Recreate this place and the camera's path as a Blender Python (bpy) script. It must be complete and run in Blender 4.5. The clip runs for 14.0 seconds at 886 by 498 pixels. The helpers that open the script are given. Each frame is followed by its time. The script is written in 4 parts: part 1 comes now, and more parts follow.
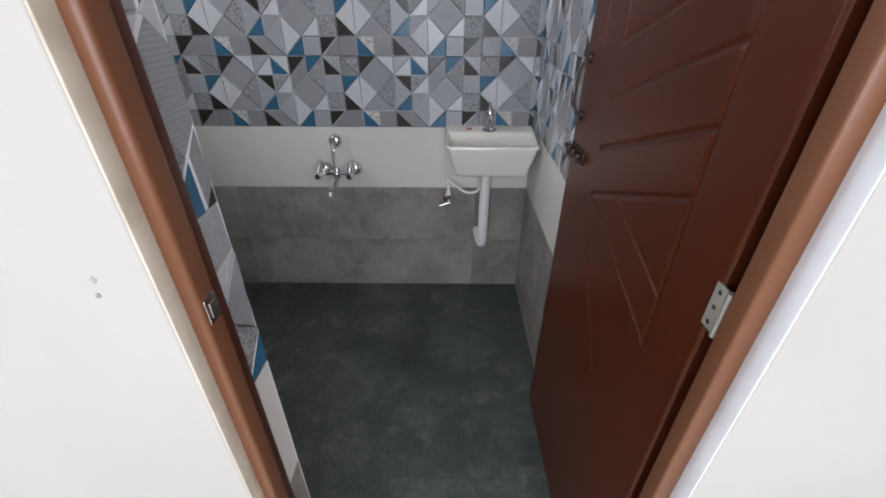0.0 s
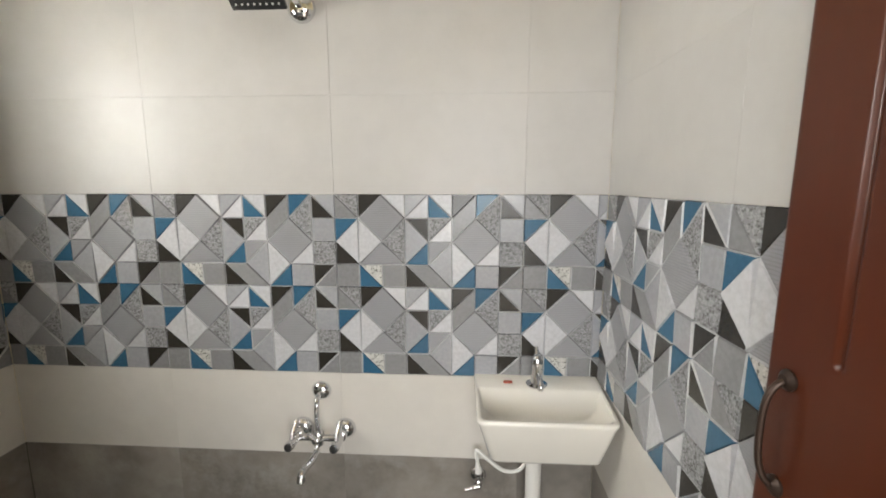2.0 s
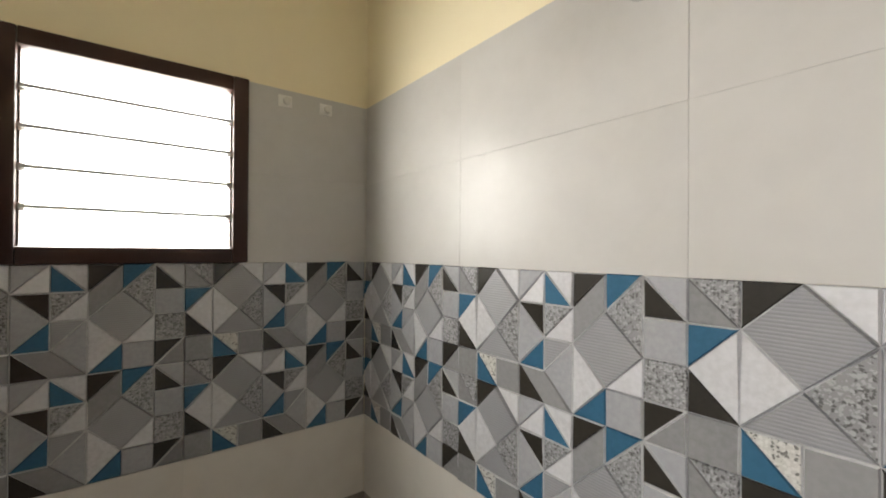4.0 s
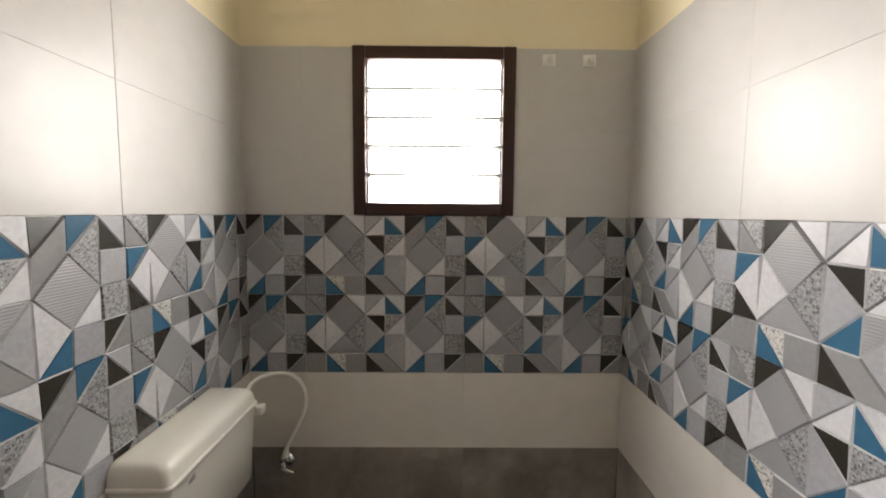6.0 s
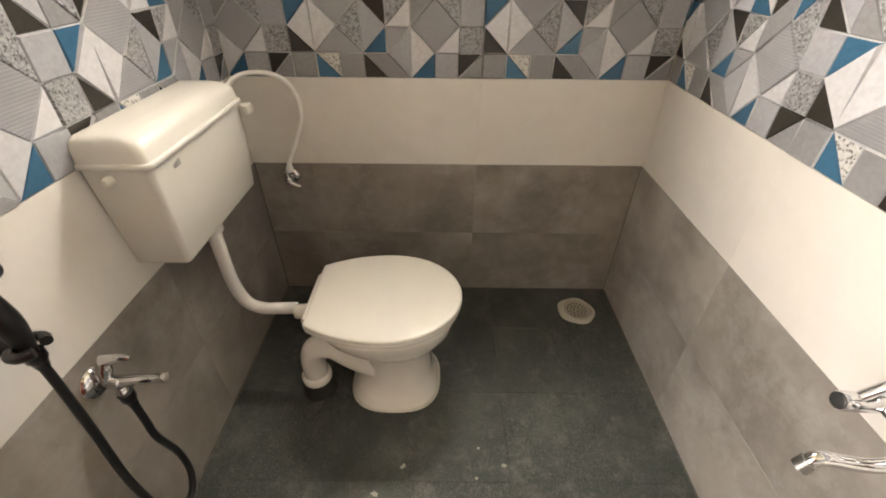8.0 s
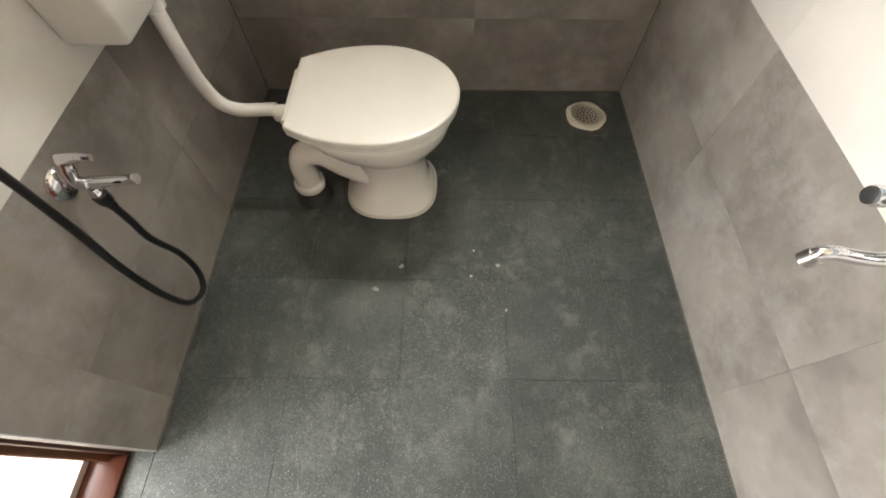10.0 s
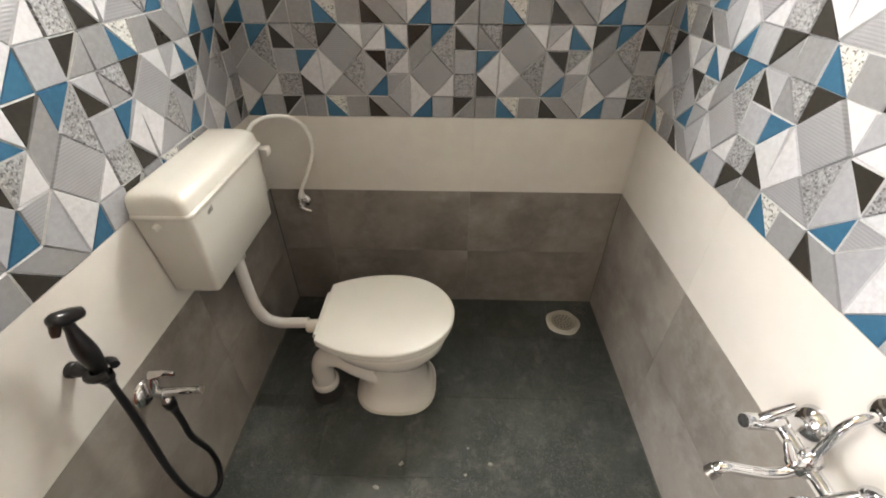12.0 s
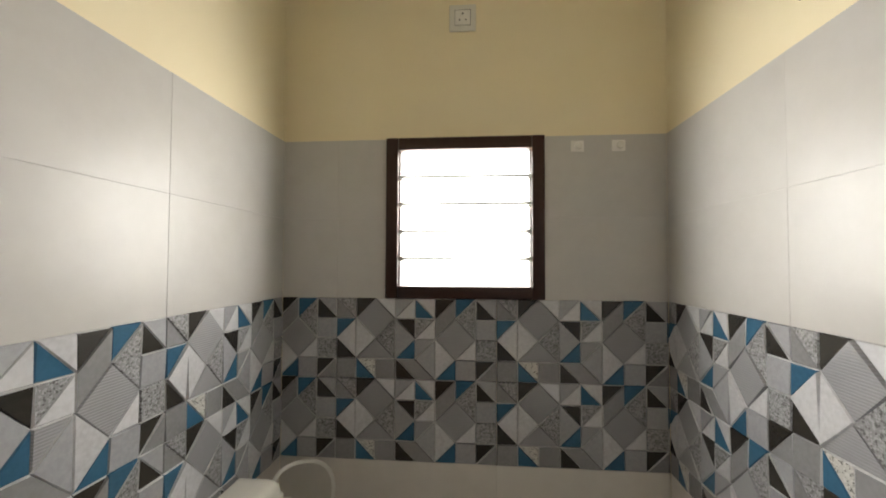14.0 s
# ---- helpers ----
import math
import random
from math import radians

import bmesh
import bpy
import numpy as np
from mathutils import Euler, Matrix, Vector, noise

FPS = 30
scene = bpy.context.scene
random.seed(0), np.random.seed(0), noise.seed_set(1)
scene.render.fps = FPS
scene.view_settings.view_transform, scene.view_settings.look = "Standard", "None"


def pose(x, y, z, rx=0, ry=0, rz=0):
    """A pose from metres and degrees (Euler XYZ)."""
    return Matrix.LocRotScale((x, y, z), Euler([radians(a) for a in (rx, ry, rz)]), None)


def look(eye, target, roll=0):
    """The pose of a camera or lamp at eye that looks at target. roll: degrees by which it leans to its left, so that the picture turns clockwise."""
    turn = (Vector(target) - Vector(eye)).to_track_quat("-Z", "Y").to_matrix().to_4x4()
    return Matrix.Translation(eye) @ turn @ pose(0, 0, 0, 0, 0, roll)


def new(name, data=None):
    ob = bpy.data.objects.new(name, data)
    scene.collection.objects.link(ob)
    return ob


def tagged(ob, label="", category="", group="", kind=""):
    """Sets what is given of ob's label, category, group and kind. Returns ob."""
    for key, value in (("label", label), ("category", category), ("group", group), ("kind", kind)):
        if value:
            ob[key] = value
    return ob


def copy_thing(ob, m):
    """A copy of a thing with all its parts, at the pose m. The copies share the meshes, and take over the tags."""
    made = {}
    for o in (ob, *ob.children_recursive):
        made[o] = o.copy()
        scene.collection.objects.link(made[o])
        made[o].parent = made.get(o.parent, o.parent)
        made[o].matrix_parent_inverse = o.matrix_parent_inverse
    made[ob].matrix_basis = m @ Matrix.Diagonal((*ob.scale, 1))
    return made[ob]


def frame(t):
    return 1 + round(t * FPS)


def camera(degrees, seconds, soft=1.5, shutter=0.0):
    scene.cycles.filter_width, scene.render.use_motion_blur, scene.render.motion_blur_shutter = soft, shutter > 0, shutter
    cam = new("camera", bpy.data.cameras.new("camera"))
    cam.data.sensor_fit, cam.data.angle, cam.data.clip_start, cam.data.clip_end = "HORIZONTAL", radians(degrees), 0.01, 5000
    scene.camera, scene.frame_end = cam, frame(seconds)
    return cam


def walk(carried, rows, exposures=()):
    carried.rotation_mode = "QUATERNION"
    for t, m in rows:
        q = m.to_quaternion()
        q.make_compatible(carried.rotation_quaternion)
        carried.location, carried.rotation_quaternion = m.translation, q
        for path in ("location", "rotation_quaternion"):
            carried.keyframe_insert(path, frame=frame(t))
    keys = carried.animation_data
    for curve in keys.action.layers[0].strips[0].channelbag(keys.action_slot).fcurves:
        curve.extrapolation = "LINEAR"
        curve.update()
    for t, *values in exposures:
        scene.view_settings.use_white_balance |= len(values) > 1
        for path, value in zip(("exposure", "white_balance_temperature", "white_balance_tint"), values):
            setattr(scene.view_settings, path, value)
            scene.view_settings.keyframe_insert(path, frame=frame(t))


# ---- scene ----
cam = camera(93.5, 14.0, soft=1.9)
PATH = [
    (0, (1.489, -0.508, 1.446), (1.481, 1.186, 0.384), 0.2),
    (0.5, (1.503, -0.314, 1.474), (1.488, 1.462, 0.553), 0.0),
    (1, (1.491, -0.156, 1.493), (1.471, 1.702, 0.753), 0.1),
    (1.5, (1.463, -0.019, 1.51), (1.419, 1.911, 0.989), 0.0),
    (2, (1.461, 0.112, 1.531), (1.348, 2.085, 1.224), -0.0),
    (2.5, (1.474, 0.233, 1.575), (1.175, 2.204, 1.417), -0.1),
    (3, (1.393, 0.405, 1.55), (0.752, 2.297, 1.46), -0.1),
    (3.5, (1.318, 0.534, 1.546), (0.189, 2.184, 1.523), 0.0),
    (4, (1.346, 0.667, 1.542), (-0.242, 1.882, 1.552), 0.4),
    (4.2, (1.392, 0.748, 1.528), (-0.362, 1.706, 1.575), 0.7),
    (5.25, (1.415, 0.735, 1.525), (-0.575, 0.875, 1.518), 0.5),
    (6.3, (1.399, 0.712, 1.492), (-0.585, 0.705, 1.235), 0.4),
    (6.5, (1.385, 0.705, 1.476), (-0.586, 0.696, 1.14), 0.4),
    (7, (1.345, 0.7, 1.415), (-0.568, 0.683, 0.831), 0.3),
    (7.5, (1.299, 0.696, 1.337), (-0.491, 0.687, 0.443), 0.4),
    (8, (1.274, 0.698, 1.250), (-0.341, 0.695, 0.070), 0.5),
    (8.5, (1.245, 0.706, 1.193), (-0.139, 0.695, -0.2525), 0.2),
    (9.75, (1.243, 0.715, 1.150), (0.267, 0.712, -0.596), 0.2),
    (10.8, (1.259, 0.721, 1.242), (0.205, 0.706, -0.458), 0.5),
    (11, (1.269, 0.729, 1.266), (0.142, 0.704, -0.386), 0.1),
    (11.5, (1.304, 0.732, 1.352), (-0.046, 0.707, -0.123), 0.3),
    (12, (1.342, 0.737, 1.425), (-0.255, 0.703, 0.222), 0.2),
    (12.5, (1.384, 0.739, 1.526), (-0.421, 0.702, 0.666), 0.2),
    (13, (1.434, 0.743, 1.598), (-0.505, 0.713, 1.109), 0.4),
    (13.5, (1.474, 0.738, 1.641), (-0.52, 0.698, 1.5), 0.4),
    (14, (1.404, 0.754, 1.635), (-0.587, 0.578, 1.699), 0.2),
]
EXPOSURES = [
    (0, -0.58, 5950, 13), (0.25, -0.02, 6100, 12), (0.5, 0.45, 6300, 11), (1, 0.48, 6500, 10), (1.5, 0.31, 6600, 10), (2, 0.1, 6800, 10),
    (3, -0.12, 7150, 12), (3.5, -0.11, 7100, 11), (4, -0.0, 6900, 11), (5.25, 0.2, 6950, 15), (6.5, 0.35, 6850, 15), (7, 0.68, 7200, 15),
    (7.5, 1.1, 7500, 16), (8, 1.31, 7450, 16), (8.5, 1.46, 7000, 11), (9.75, 1.54, 6800, 12), (11, 1.44, 6900, 12), (11.5, 1.29, 6750, 13),
    (12, 1.23, 6850, 13), (12.5, 0.92, 7200, 14), (13, 0.42, 7000, 12), (13.5, 0.05, 6900, 12), (14, -0.03, 6900, 11),
]
walk(cam, [(t, look(eye, target, roll)) for t, eye, target, roll in PATH], EXPOSURES)

# ---- light ----
world = bpy.data.worlds.new("sky_world")
scene.world = world
world.use_nodes = True
wn = world.node_tree
sky = wn.nodes.new("ShaderNodeTexSky")
sky.sky_type = 'NISHITA'
sky.sun_disc = False
sky.sun_elevation, sky.sun_rotation = radians(50), radians(140)
wn.links.new(sky.outputs[0], wn.nodes["Background"].inputs[0])
wn.nodes["Background"].inputs[1].default_value = 0.08


def area_light(name, m, sx, sy, watts, colour):
    d = bpy.data.lights.new(name, 'AREA')
    d.shape, d.size, d.size_y, d.energy, d.color = 'RECTANGLE', sx, sy, watts, colour
    ob = new(name, d)
    ob.matrix_world = m
    return ob


# daylight in the louvre window's opening
area_light("window_daylight", look((-0.30, 0.69, 1.82), (0.7, 0.69, 1.35)), 0.62, 0.66, 24.0, (0.97, 0.98, 0.975))
# unseen fill panel added in the corridor to brighten the doorway side
area_light("corridor_daylight", look((1.4, -2.52, 1.60), (1.4, 0.0, 1.15)), 4.2, 1.7, 195.0, (0.95, 0.975, 1.0))

# ---- materials ----


class Mat:
    """A Principled material with small helpers for texture nodes in object space."""

    def __init__(self, name, colour, rough=0.5, metal=0.0, coat=0.0, spec=0.5):
        self.m = bpy.data.materials.new(name)
        self.m.use_nodes = True
        self.t = self.m.node_tree
        self.p = self.t.nodes["Principled BSDF"]
        self.p.inputs["Base Color"].default_value = (*colour, 1)
        self.p.inputs["Roughness"].default_value = rough
        self.p.inputs["Metallic"].default_value = metal
        self.p.inputs["Coat Weight"].default_value = coat
        self.p.inputs["Coat Roughness"].default_value = 0.08
        self.p.inputs["Specular IOR Level"].default_value = spec
        self.colour = colour
        self.last = None
        self.vec = None

    def node(self, kind, **values):
        n = self.t.nodes.new(kind)
        for key, value in values.items():
            n.inputs[key.replace("_", " ")].default_value = value
        return n

    def coords(self, spread=True):
        """Object coordinates, moved by the object's random number so that pieces differ."""
        if self.vec is None:
            tc = self.t.nodes.new("ShaderNodeTexCoord")
            self.vec = tc.outputs["Object"]
            if spread:
                info = self.t.nodes.new("ShaderNodeObjectInfo")
                add = self.t.nodes.new("ShaderNodeVectorMath")
                mul = self.t.nodes.new("ShaderNodeMath")
                mul.operation = 'MULTIPLY'
                mul.inputs[1].default_value = 37.0
                self.t.links.new(info.outputs["Random"], mul.inputs[0])
                self.t.links.new(self.vec, add.inputs[0])
                self.t.links.new(mul.outputs[0], add.inputs[1])
                self.vec = add.outputs[0]
        return self.vec

    def noise(self, scale, detail=4.0, rough=0.55, lo=0.35, hi=0.65, spread=True):
        n = self.node("ShaderNodeTexNoise", Scale=scale, Detail=detail, Roughness=rough)
        self.t.links.new(self.coords(spread), n.inputs["Vector"])
        r = self.t.nodes.new("ShaderNodeMapRange")
        r.inputs["From Min"].default_value, r.inputs["From Max"].default_value = lo, hi
        self.t.links.new(n.outputs["Fac"], r.inputs["Value"])
        return r.outputs[0]

    def tint(self, fac, colour, amount=1.0):
        """Mix the base colour so far towards a colour by fac times amount."""
        mix = self.t.nodes.new("ShaderNodeMix")
        mix.data_type = 'RGBA'
        if self.last is None:
            mix.inputs[6].default_value = (*self.colour, 1)
        else:
            self.t.links.new(self.last, mix.inputs[6])
        mix.inputs[7].default_value = (*colour, 1)
        mul = self.t.nodes.new("ShaderNodeMath")
        mul.operation = 'MULTIPLY'
        mul.inputs[1].default_value = amount
        self.t.links.new(fac, mul.inputs[0])
        self.t.links.new(mul.outputs[0], mix.inputs[0])
        self.last = mix.outputs[2]
        self.t.links.new(self.last, self.p.inputs["Base Color"])
        return self

    def rough(self, fac, a, b):
        r = self.t.nodes.new("ShaderNodeMapRange")
        r.inputs["To Min"].default_value, r.inputs["To Max"].default_value = a, b
        self.t.links.new(fac, r.inputs["Value"])
        self.t.links.new(r.outputs[0], self.p.inputs["Roughness"])
        return self

    def bump(self, fac, strength=0.2, distance=0.001):
        b = self.t.nodes.new("ShaderNodeBump")
        b.inputs["Strength"].default_value, b.inputs["Distance"].default_value = strength, distance
        self.t.links.new(fac, b.inputs["Height"])
        if self.p.inputs["Normal"].links:
            self.t.links.new(self.p.inputs["Normal"].links[0].from_socket, b.inputs["Normal"])
        self.t.links.new(b.outputs[0], self.p.inputs["Normal"])
        return self


def facet(name, colour, rough=0.25, mottle=0.10):
    k = Mat(name, colour, rough, spec=0.5)
    island = k.t.nodes.new("ShaderNodeNewGeometry").outputs["Random Per Island"]
    k.tint(island, tuple(c * 0.82 for c in colour))
    k.tint(k.noise(14, 3), tuple(c * (1 - mottle) for c in colour), 0.6)
    k.tint(k.noise(90, 2), tuple(min(1, c * 1.12) for c in colour), 0.5)
    k.bump(k.noise(260, 2, 0.5, 0.0, 1.0), 0.2, 0.0004)
    return k.m


F_WHITE = facet("glazed_white", (0.580, 0.582, 0.600))
F_LIGHT = facet("glazed_light_grey", (0.358, 0.361, 0.378))
F_MID = facet("glazed_mid_grey", (0.260, 0.258, 0.263))
F_DARK = facet("glazed_charcoal", (0.034, 0.030, 0.025))
F_BLUE = facet("glazed_blue", (0.036, 0.122, 0.205))
# pale groove glaze, also painted on facet arrises as their glint
F_GROOVE_GLINT = facet("glazed_groove", (0.56, 0.56, 0.565), 0.22)

k = Mat("ribbed_grey_glaze", (0.305, 0.305, 0.318), 0.32, spec=0.45)
w = k.node("ShaderNodeTexWave", Scale=52.0, Distortion=0.0)
w.bands_direction = 'Y'
k.t.links.new(k.coords(False), w.inputs["Vector"])
thin = k.t.nodes.new("ShaderNodeMapRange")
thin.inputs["From Min"].default_value, thin.inputs["From Max"].default_value = 0.45, 0.0
k.t.links.new(w.outputs["Fac"], thin.inputs["Value"])
k.tint(thin.outputs[0], (0.18, 0.178, 0.182), 0.45)
k.tint(k.noise(16, 3), (0.26, 0.26, 0.27), 0.35)
k.bump(w.outputs["Fac"], 0.5, 0.0010)
F_STRIPE = k.m


def pebble(name, ground, dark, light):
    k = Mat(name, ground, 0.45, coat=0.0, spec=0.35)
    v = k.node("ShaderNodeTexVoronoi", Scale=185.0, Randomness=1.0)
    wob = k.node("ShaderNodeTexNoise", Scale=210.0, Detail=2.0)
    k.t.links.new(k.coords(), wob.inputs["Vector"])
    bend = k.t.nodes.new("ShaderNodeMix")
    bend.data_type = 'RGBA'
    bend.blend_type = 'LINEAR_LIGHT'
    bend.inputs[0].default_value = 0.004
    k.t.links.new(k.coords(), bend.inputs[6])
    k.t.links.new(wob.outputs["Color"], bend.inputs[7])
    k.t.links.new(bend.outputs[2], v.inputs["Vector"])
    r = k.t.nodes.new("ShaderNodeMapRange")
    r.inputs["From Min"].default_value, r.inputs["From Max"].default_value = 0.56, 0.44
    k.t.links.new(v.outputs["Distance"], r.inputs["Value"])
    k.tint(r.outputs[0], light)
    s = k.t.nodes.new("ShaderNodeSeparateColor")
    k.t.links.new(v.outputs["Color"], s.inputs[0])
    g = k.t.nodes.new("ShaderNodeMath")
    g.operation = 'LESS_THAN'
    g.inputs[1].default_value = 0.40
    k.t.links.new(s.outputs[0], g.inputs[0])
    m = k.t.nodes.new("ShaderNodeMath")
    m.operation = 'MULTIPLY'
    k.t.links.new(g.outputs[0], m.inputs[0])
    k.t.links.new(r.outputs[0], m.inputs[1])
    k.tint(m.outputs[0], dark)
    k.bump(r.outputs[0], 0.4, 0.001)
    return k.m


F_PEBBLE = pebble("pebbled_grey_glaze", (0.245, 0.245, 0.25), (0.10, 0.098, 0.097), (0.36, 0.36, 0.368))
F_PEBBLE_LIGHT = pebble("pebbled_white_glaze", (0.52, 0.51, 0.48), (0.15, 0.145, 0.135), (0.62, 0.61, 0.58))


def plain_tile(name, colour, cloud, rough=(0.16, 0.26), scale=3.0, amount=1.0, coat=0.2, differ=0.0, smear=0.0, gloss=0.35):
    k = Mat(name, colour, 0.4, coat=coat, spec=gloss)
    if differ:
        # every tile of the batch has its own tone
        info = k.t.nodes.new("ShaderNodeObjectInfo")
        k.tint(info.outputs["Random"], tuple(c * (1 - differ) for c in colour))
    k.tint(k.noise(scale, 5, 0.6, *((0.40, 0.60) if differ else (0.35, 0.65))), cloud, amount)
    k.tint(k.noise(scale * 6, 4, 0.6), tuple(min(1, c * 1.10) for c in colour), 0.30)
    if smear:
        # dried cement wiped over the face
        k.tint(k.noise(4.5, 7, 0.75, 0.50, 0.70), (0.46, 0.44, 0.41), smear)
        k.tint(k.noise(2.0, 4, 0.6, 0.50, 0.66), tuple(c * 0.45 for c in colour), 0.6)
    k.rough(k.noise(6, 3, 0.5, 0.2, 0.8), *rough)
    k.bump(k.noise(5, 2, 0.5, 0.0, 1.0), 0.2, 0.004)
    return k.m


T_UPPER = plain_tile("satin_pale_grey_tile", (0.508, 0.494, 0.474), (0.464, 0.451, 0.431), (0.285, 0.39), 2.2, 0.8, 0.0, gloss=0.24)
T_WHITE = plain_tile("satin_white_tile", (0.66, 0.628, 0.58), (0.61, 0.578, 0.532), (0.285, 0.35), 2.2, 0.8, 0.0, gloss=0.2)
T_GREY = plain_tile("cement_grey_tile", (0.31, 0.28, 0.248), (0.165, 0.147, 0.128), (0.34, 0.5), 3.4, 0.8, 0.0, 0.12, 0.45, 0.35)

k = Mat("cement_grout", (0.36, 0.345, 0.32), 0.85)
k.tint(k.noise(40), (0.22, 0.21, 0.19))
GROUT = k.m
k = Mat("dark_cement_bed", (0.075, 0.073, 0.066), 0.9)
k.tint(k.noise(60), (0.14, 0.135, 0.12), 0.6)
BED = k.m

k = Mat("rough_charcoal_floor_tile", (0.040, 0.048, 0.043), 0.6, spec=0.4)
k.vec = k.t.nodes.new("ShaderNodeNewGeometry").outputs["Position"]
k.tint(k.noise(3.0, 7, 0.7, 0.46, 0.66), (0.090, 0.099, 0.088))
k.tint(k.noise(400, 1, 0.5, 0.62, 0.69), (0.34, 0.34, 0.31), 0.8)
k.tint(k.noise(310, 1, 0.5, 0.62, 0.68), (0.012, 0.014, 0.012), 0.7)
info = k.t.nodes.new("ShaderNodeObjectInfo")
k.tint(info.outputs["Random"], (0.034, 0.042, 0.037), 0.3)
k.tint(k.noise(5, 8, 0.8, 0.55, 0.72), (0.25, 0.24, 0.215), 0.5)
k.tint(k.noise(45, 4, 0.7, 0.66, 0.76), (0.36, 0.33, 0.29), 0.5)
k.tint(k.noise(9, 9, 0.8, 0.53, 0.70), (0.20, 0.20, 0.18), 0.45)
k.tint(k.noise(1.7, 5, 0.7, 0.50, 0.66), (0.022, 0.027, 0.024), 0.55)
k.rough(k.noise(5, 4), 0.42, 0.70)
k.bump(k.noise(330, 3, 0.55, 0.1, 0.9), 0.6, 0.0014)
FLOOR = k.m
k = Mat("dusty_floor_joint", (0.11, 0.11, 0.098), 0.9)
k.tint(k.noise(30), (0.055, 0.06, 0.055), 0.8)
FLOOR_JOINT = k.m

k = Mat("cream_wall_paint", (0.80, 0.71, 0.50), 0.7, spec=0.3)
k.tint(k.noise(2.5, 5), (0.765, 0.67, 0.465), 0.8)
k.bump(k.noise(120, 3, 0.55, 0.0, 1.0), 0.25, 0.001)
CREAM = k.m
k = Mat("white_wall_paint", (0.45, 0.423, 0.383), 0.75, spec=0.25)
k.tint(k.noise(2.2, 5), (0.42, 0.39, 0.35), 0.8)
k.tint(k.noise(13, 6, 0.7, 0.66, 0.8), (0.48, 0.44, 0.385), 0.4)
k.bump(k.noise(110, 3, 0.55, 0.0, 1.0), 0.25, 0.001)
WHITE = k.m
k = Mat("buff_plaster_edge", (0.60, 0.52, 0.42), 0.85)
k.tint(k.noise(18, 5), (0.47, 0.40, 0.31))
PLASTER = k.m
k = Mat("white_primer", (0.74, 0.75, 0.76), 0.7)
k.tint(k.noise(14, 5), (0.64, 0.645, 0.65), 0.7)
k.bump(k.noise(90, 3, 0.55, 0.0, 1.0), 0.3, 0.001)
COOL_WHITE = k.m
k = Mat("ceiling_paint", (0.85, 0.84, 0.81), 0.8)
k.tint(k.noise(3), (0.82, 0.81, 0.78))
CEIL = k.m
k = Mat("corridor_floor_tile", (0.66, 0.60, 0.52), 0.25, coat=0.2)
k.tint(k.noise(4, 6), (0.58, 0.51, 0.43))
VITRIFIED = k.m


def paint(name, colour, worn, rough, gloss=0.3):
    k = Mat(name, colour, sum(rough) / 2, coat=0.0, spec=gloss)
    st = k.node("ShaderNodeMapping")
    st.inputs["Scale"].default_value = (30, 30, 2)
    n = k.node("ShaderNodeTexNoise", Scale=3.0, Detail=5.0)
    k.t.links.new(k.coords(), st.inputs[0])
    k.t.links.new(st.outputs[0], n.inputs["Vector"])
    k.tint(n.outputs["Fac"], worn, 0.8)
    k.tint(k.noise(3, 3, 0.5, 0.2, 0.8), tuple(c * 0.7 for c in colour), 0.6)
    k.bump(n.outputs["Fac"], 0.04, 0.0005)
    return k.m


DOOR = paint("dark_red_brown_enamel", (0.068, 0.0142, 0.0044), (0.082, 0.0185, 0.0062), (0.26, 0.34), 0.32)
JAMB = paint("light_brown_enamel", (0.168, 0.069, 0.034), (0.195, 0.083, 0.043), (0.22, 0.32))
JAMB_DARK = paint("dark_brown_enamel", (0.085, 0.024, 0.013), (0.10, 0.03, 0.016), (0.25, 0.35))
FRAME = paint("black_brown_enamel", (0.040, 0.017, 0.012), (0.052, 0.024, 0.017), (0.28, 0.4))


def plain(name, colour, rough, metal=0.0, coat=0.0, vary=0.1):
    k = Mat(name, colour, rough, metal, coat)
    k.tint(k.noise(6, 3, 0.5, 0.2, 0.8), tuple(c * (1 - vary) for c in colour))
    return k.m


CERAMIC = plain("white_vitreous_china", (0.82, 0.785, 0.715), 0.12, coat=0.6, vary=0.04)
PLASTIC = plain("ivory_white_plastic", (0.70, 0.68, 0.62), 0.26, coat=0.05, vary=0.05)
PVC = plain("white_pvc", (0.76, 0.74, 0.70), 0.3, vary=0.06)
HOSE = plain("white_hose_sleeve", (0.86, 0.85, 0.81), 0.35, vary=0.04)
CHROME = plain("chrome", (0.72, 0.72, 0.73), 0.06, 1.0, vary=0.06)
CHROME_DULL = plain("brushed_steel", (0.55, 0.54, 0.51), 0.3, 1.0, vary=0.2)
BLACK = plain("black_plastic", (0.010, 0.010, 0.011), 0.28, vary=0.3)
GLASS_EDGE = plain("ground_glass_edge", (0.42, 0.44, 0.42), 0.5, vary=0.15)
RUBBER = plain("dark_grey_rubber", (0.035, 0.033, 0.030), 0.55, vary=0.3)
BRONZE = plain("dark_bronze_metal", (0.055, 0.034, 0.025), 0.36, 0.6, vary=0.3)
DARKHOLE = plain("dark_gap", (0.006, 0.006, 0.006), 0.8)
STICKER = plain("orange_red_sticker", (0.42, 0.07, 0.03), 0.4)
CEMENT = plain("pale_cement_smear", (0.42, 0.40, 0.36), 0.9, vary=0.3)
WHITE_CEMENT = plain("white_cement", (0.66, 0.63, 0.55), 0.7, vary=0.25)
DRAIN_STEEL = plain("pale_brushed_steel", (0.72, 0.69, 0.60), 0.38, 0.9, vary=0.2)
HINGE_STEEL = plain("dull_pale_steel", (0.50, 0.47, 0.41), 0.45, 0.5, vary=0.25)
NOZZLE = plain("pale_rubber", (0.62, 0.62, 0.60), 0.5)
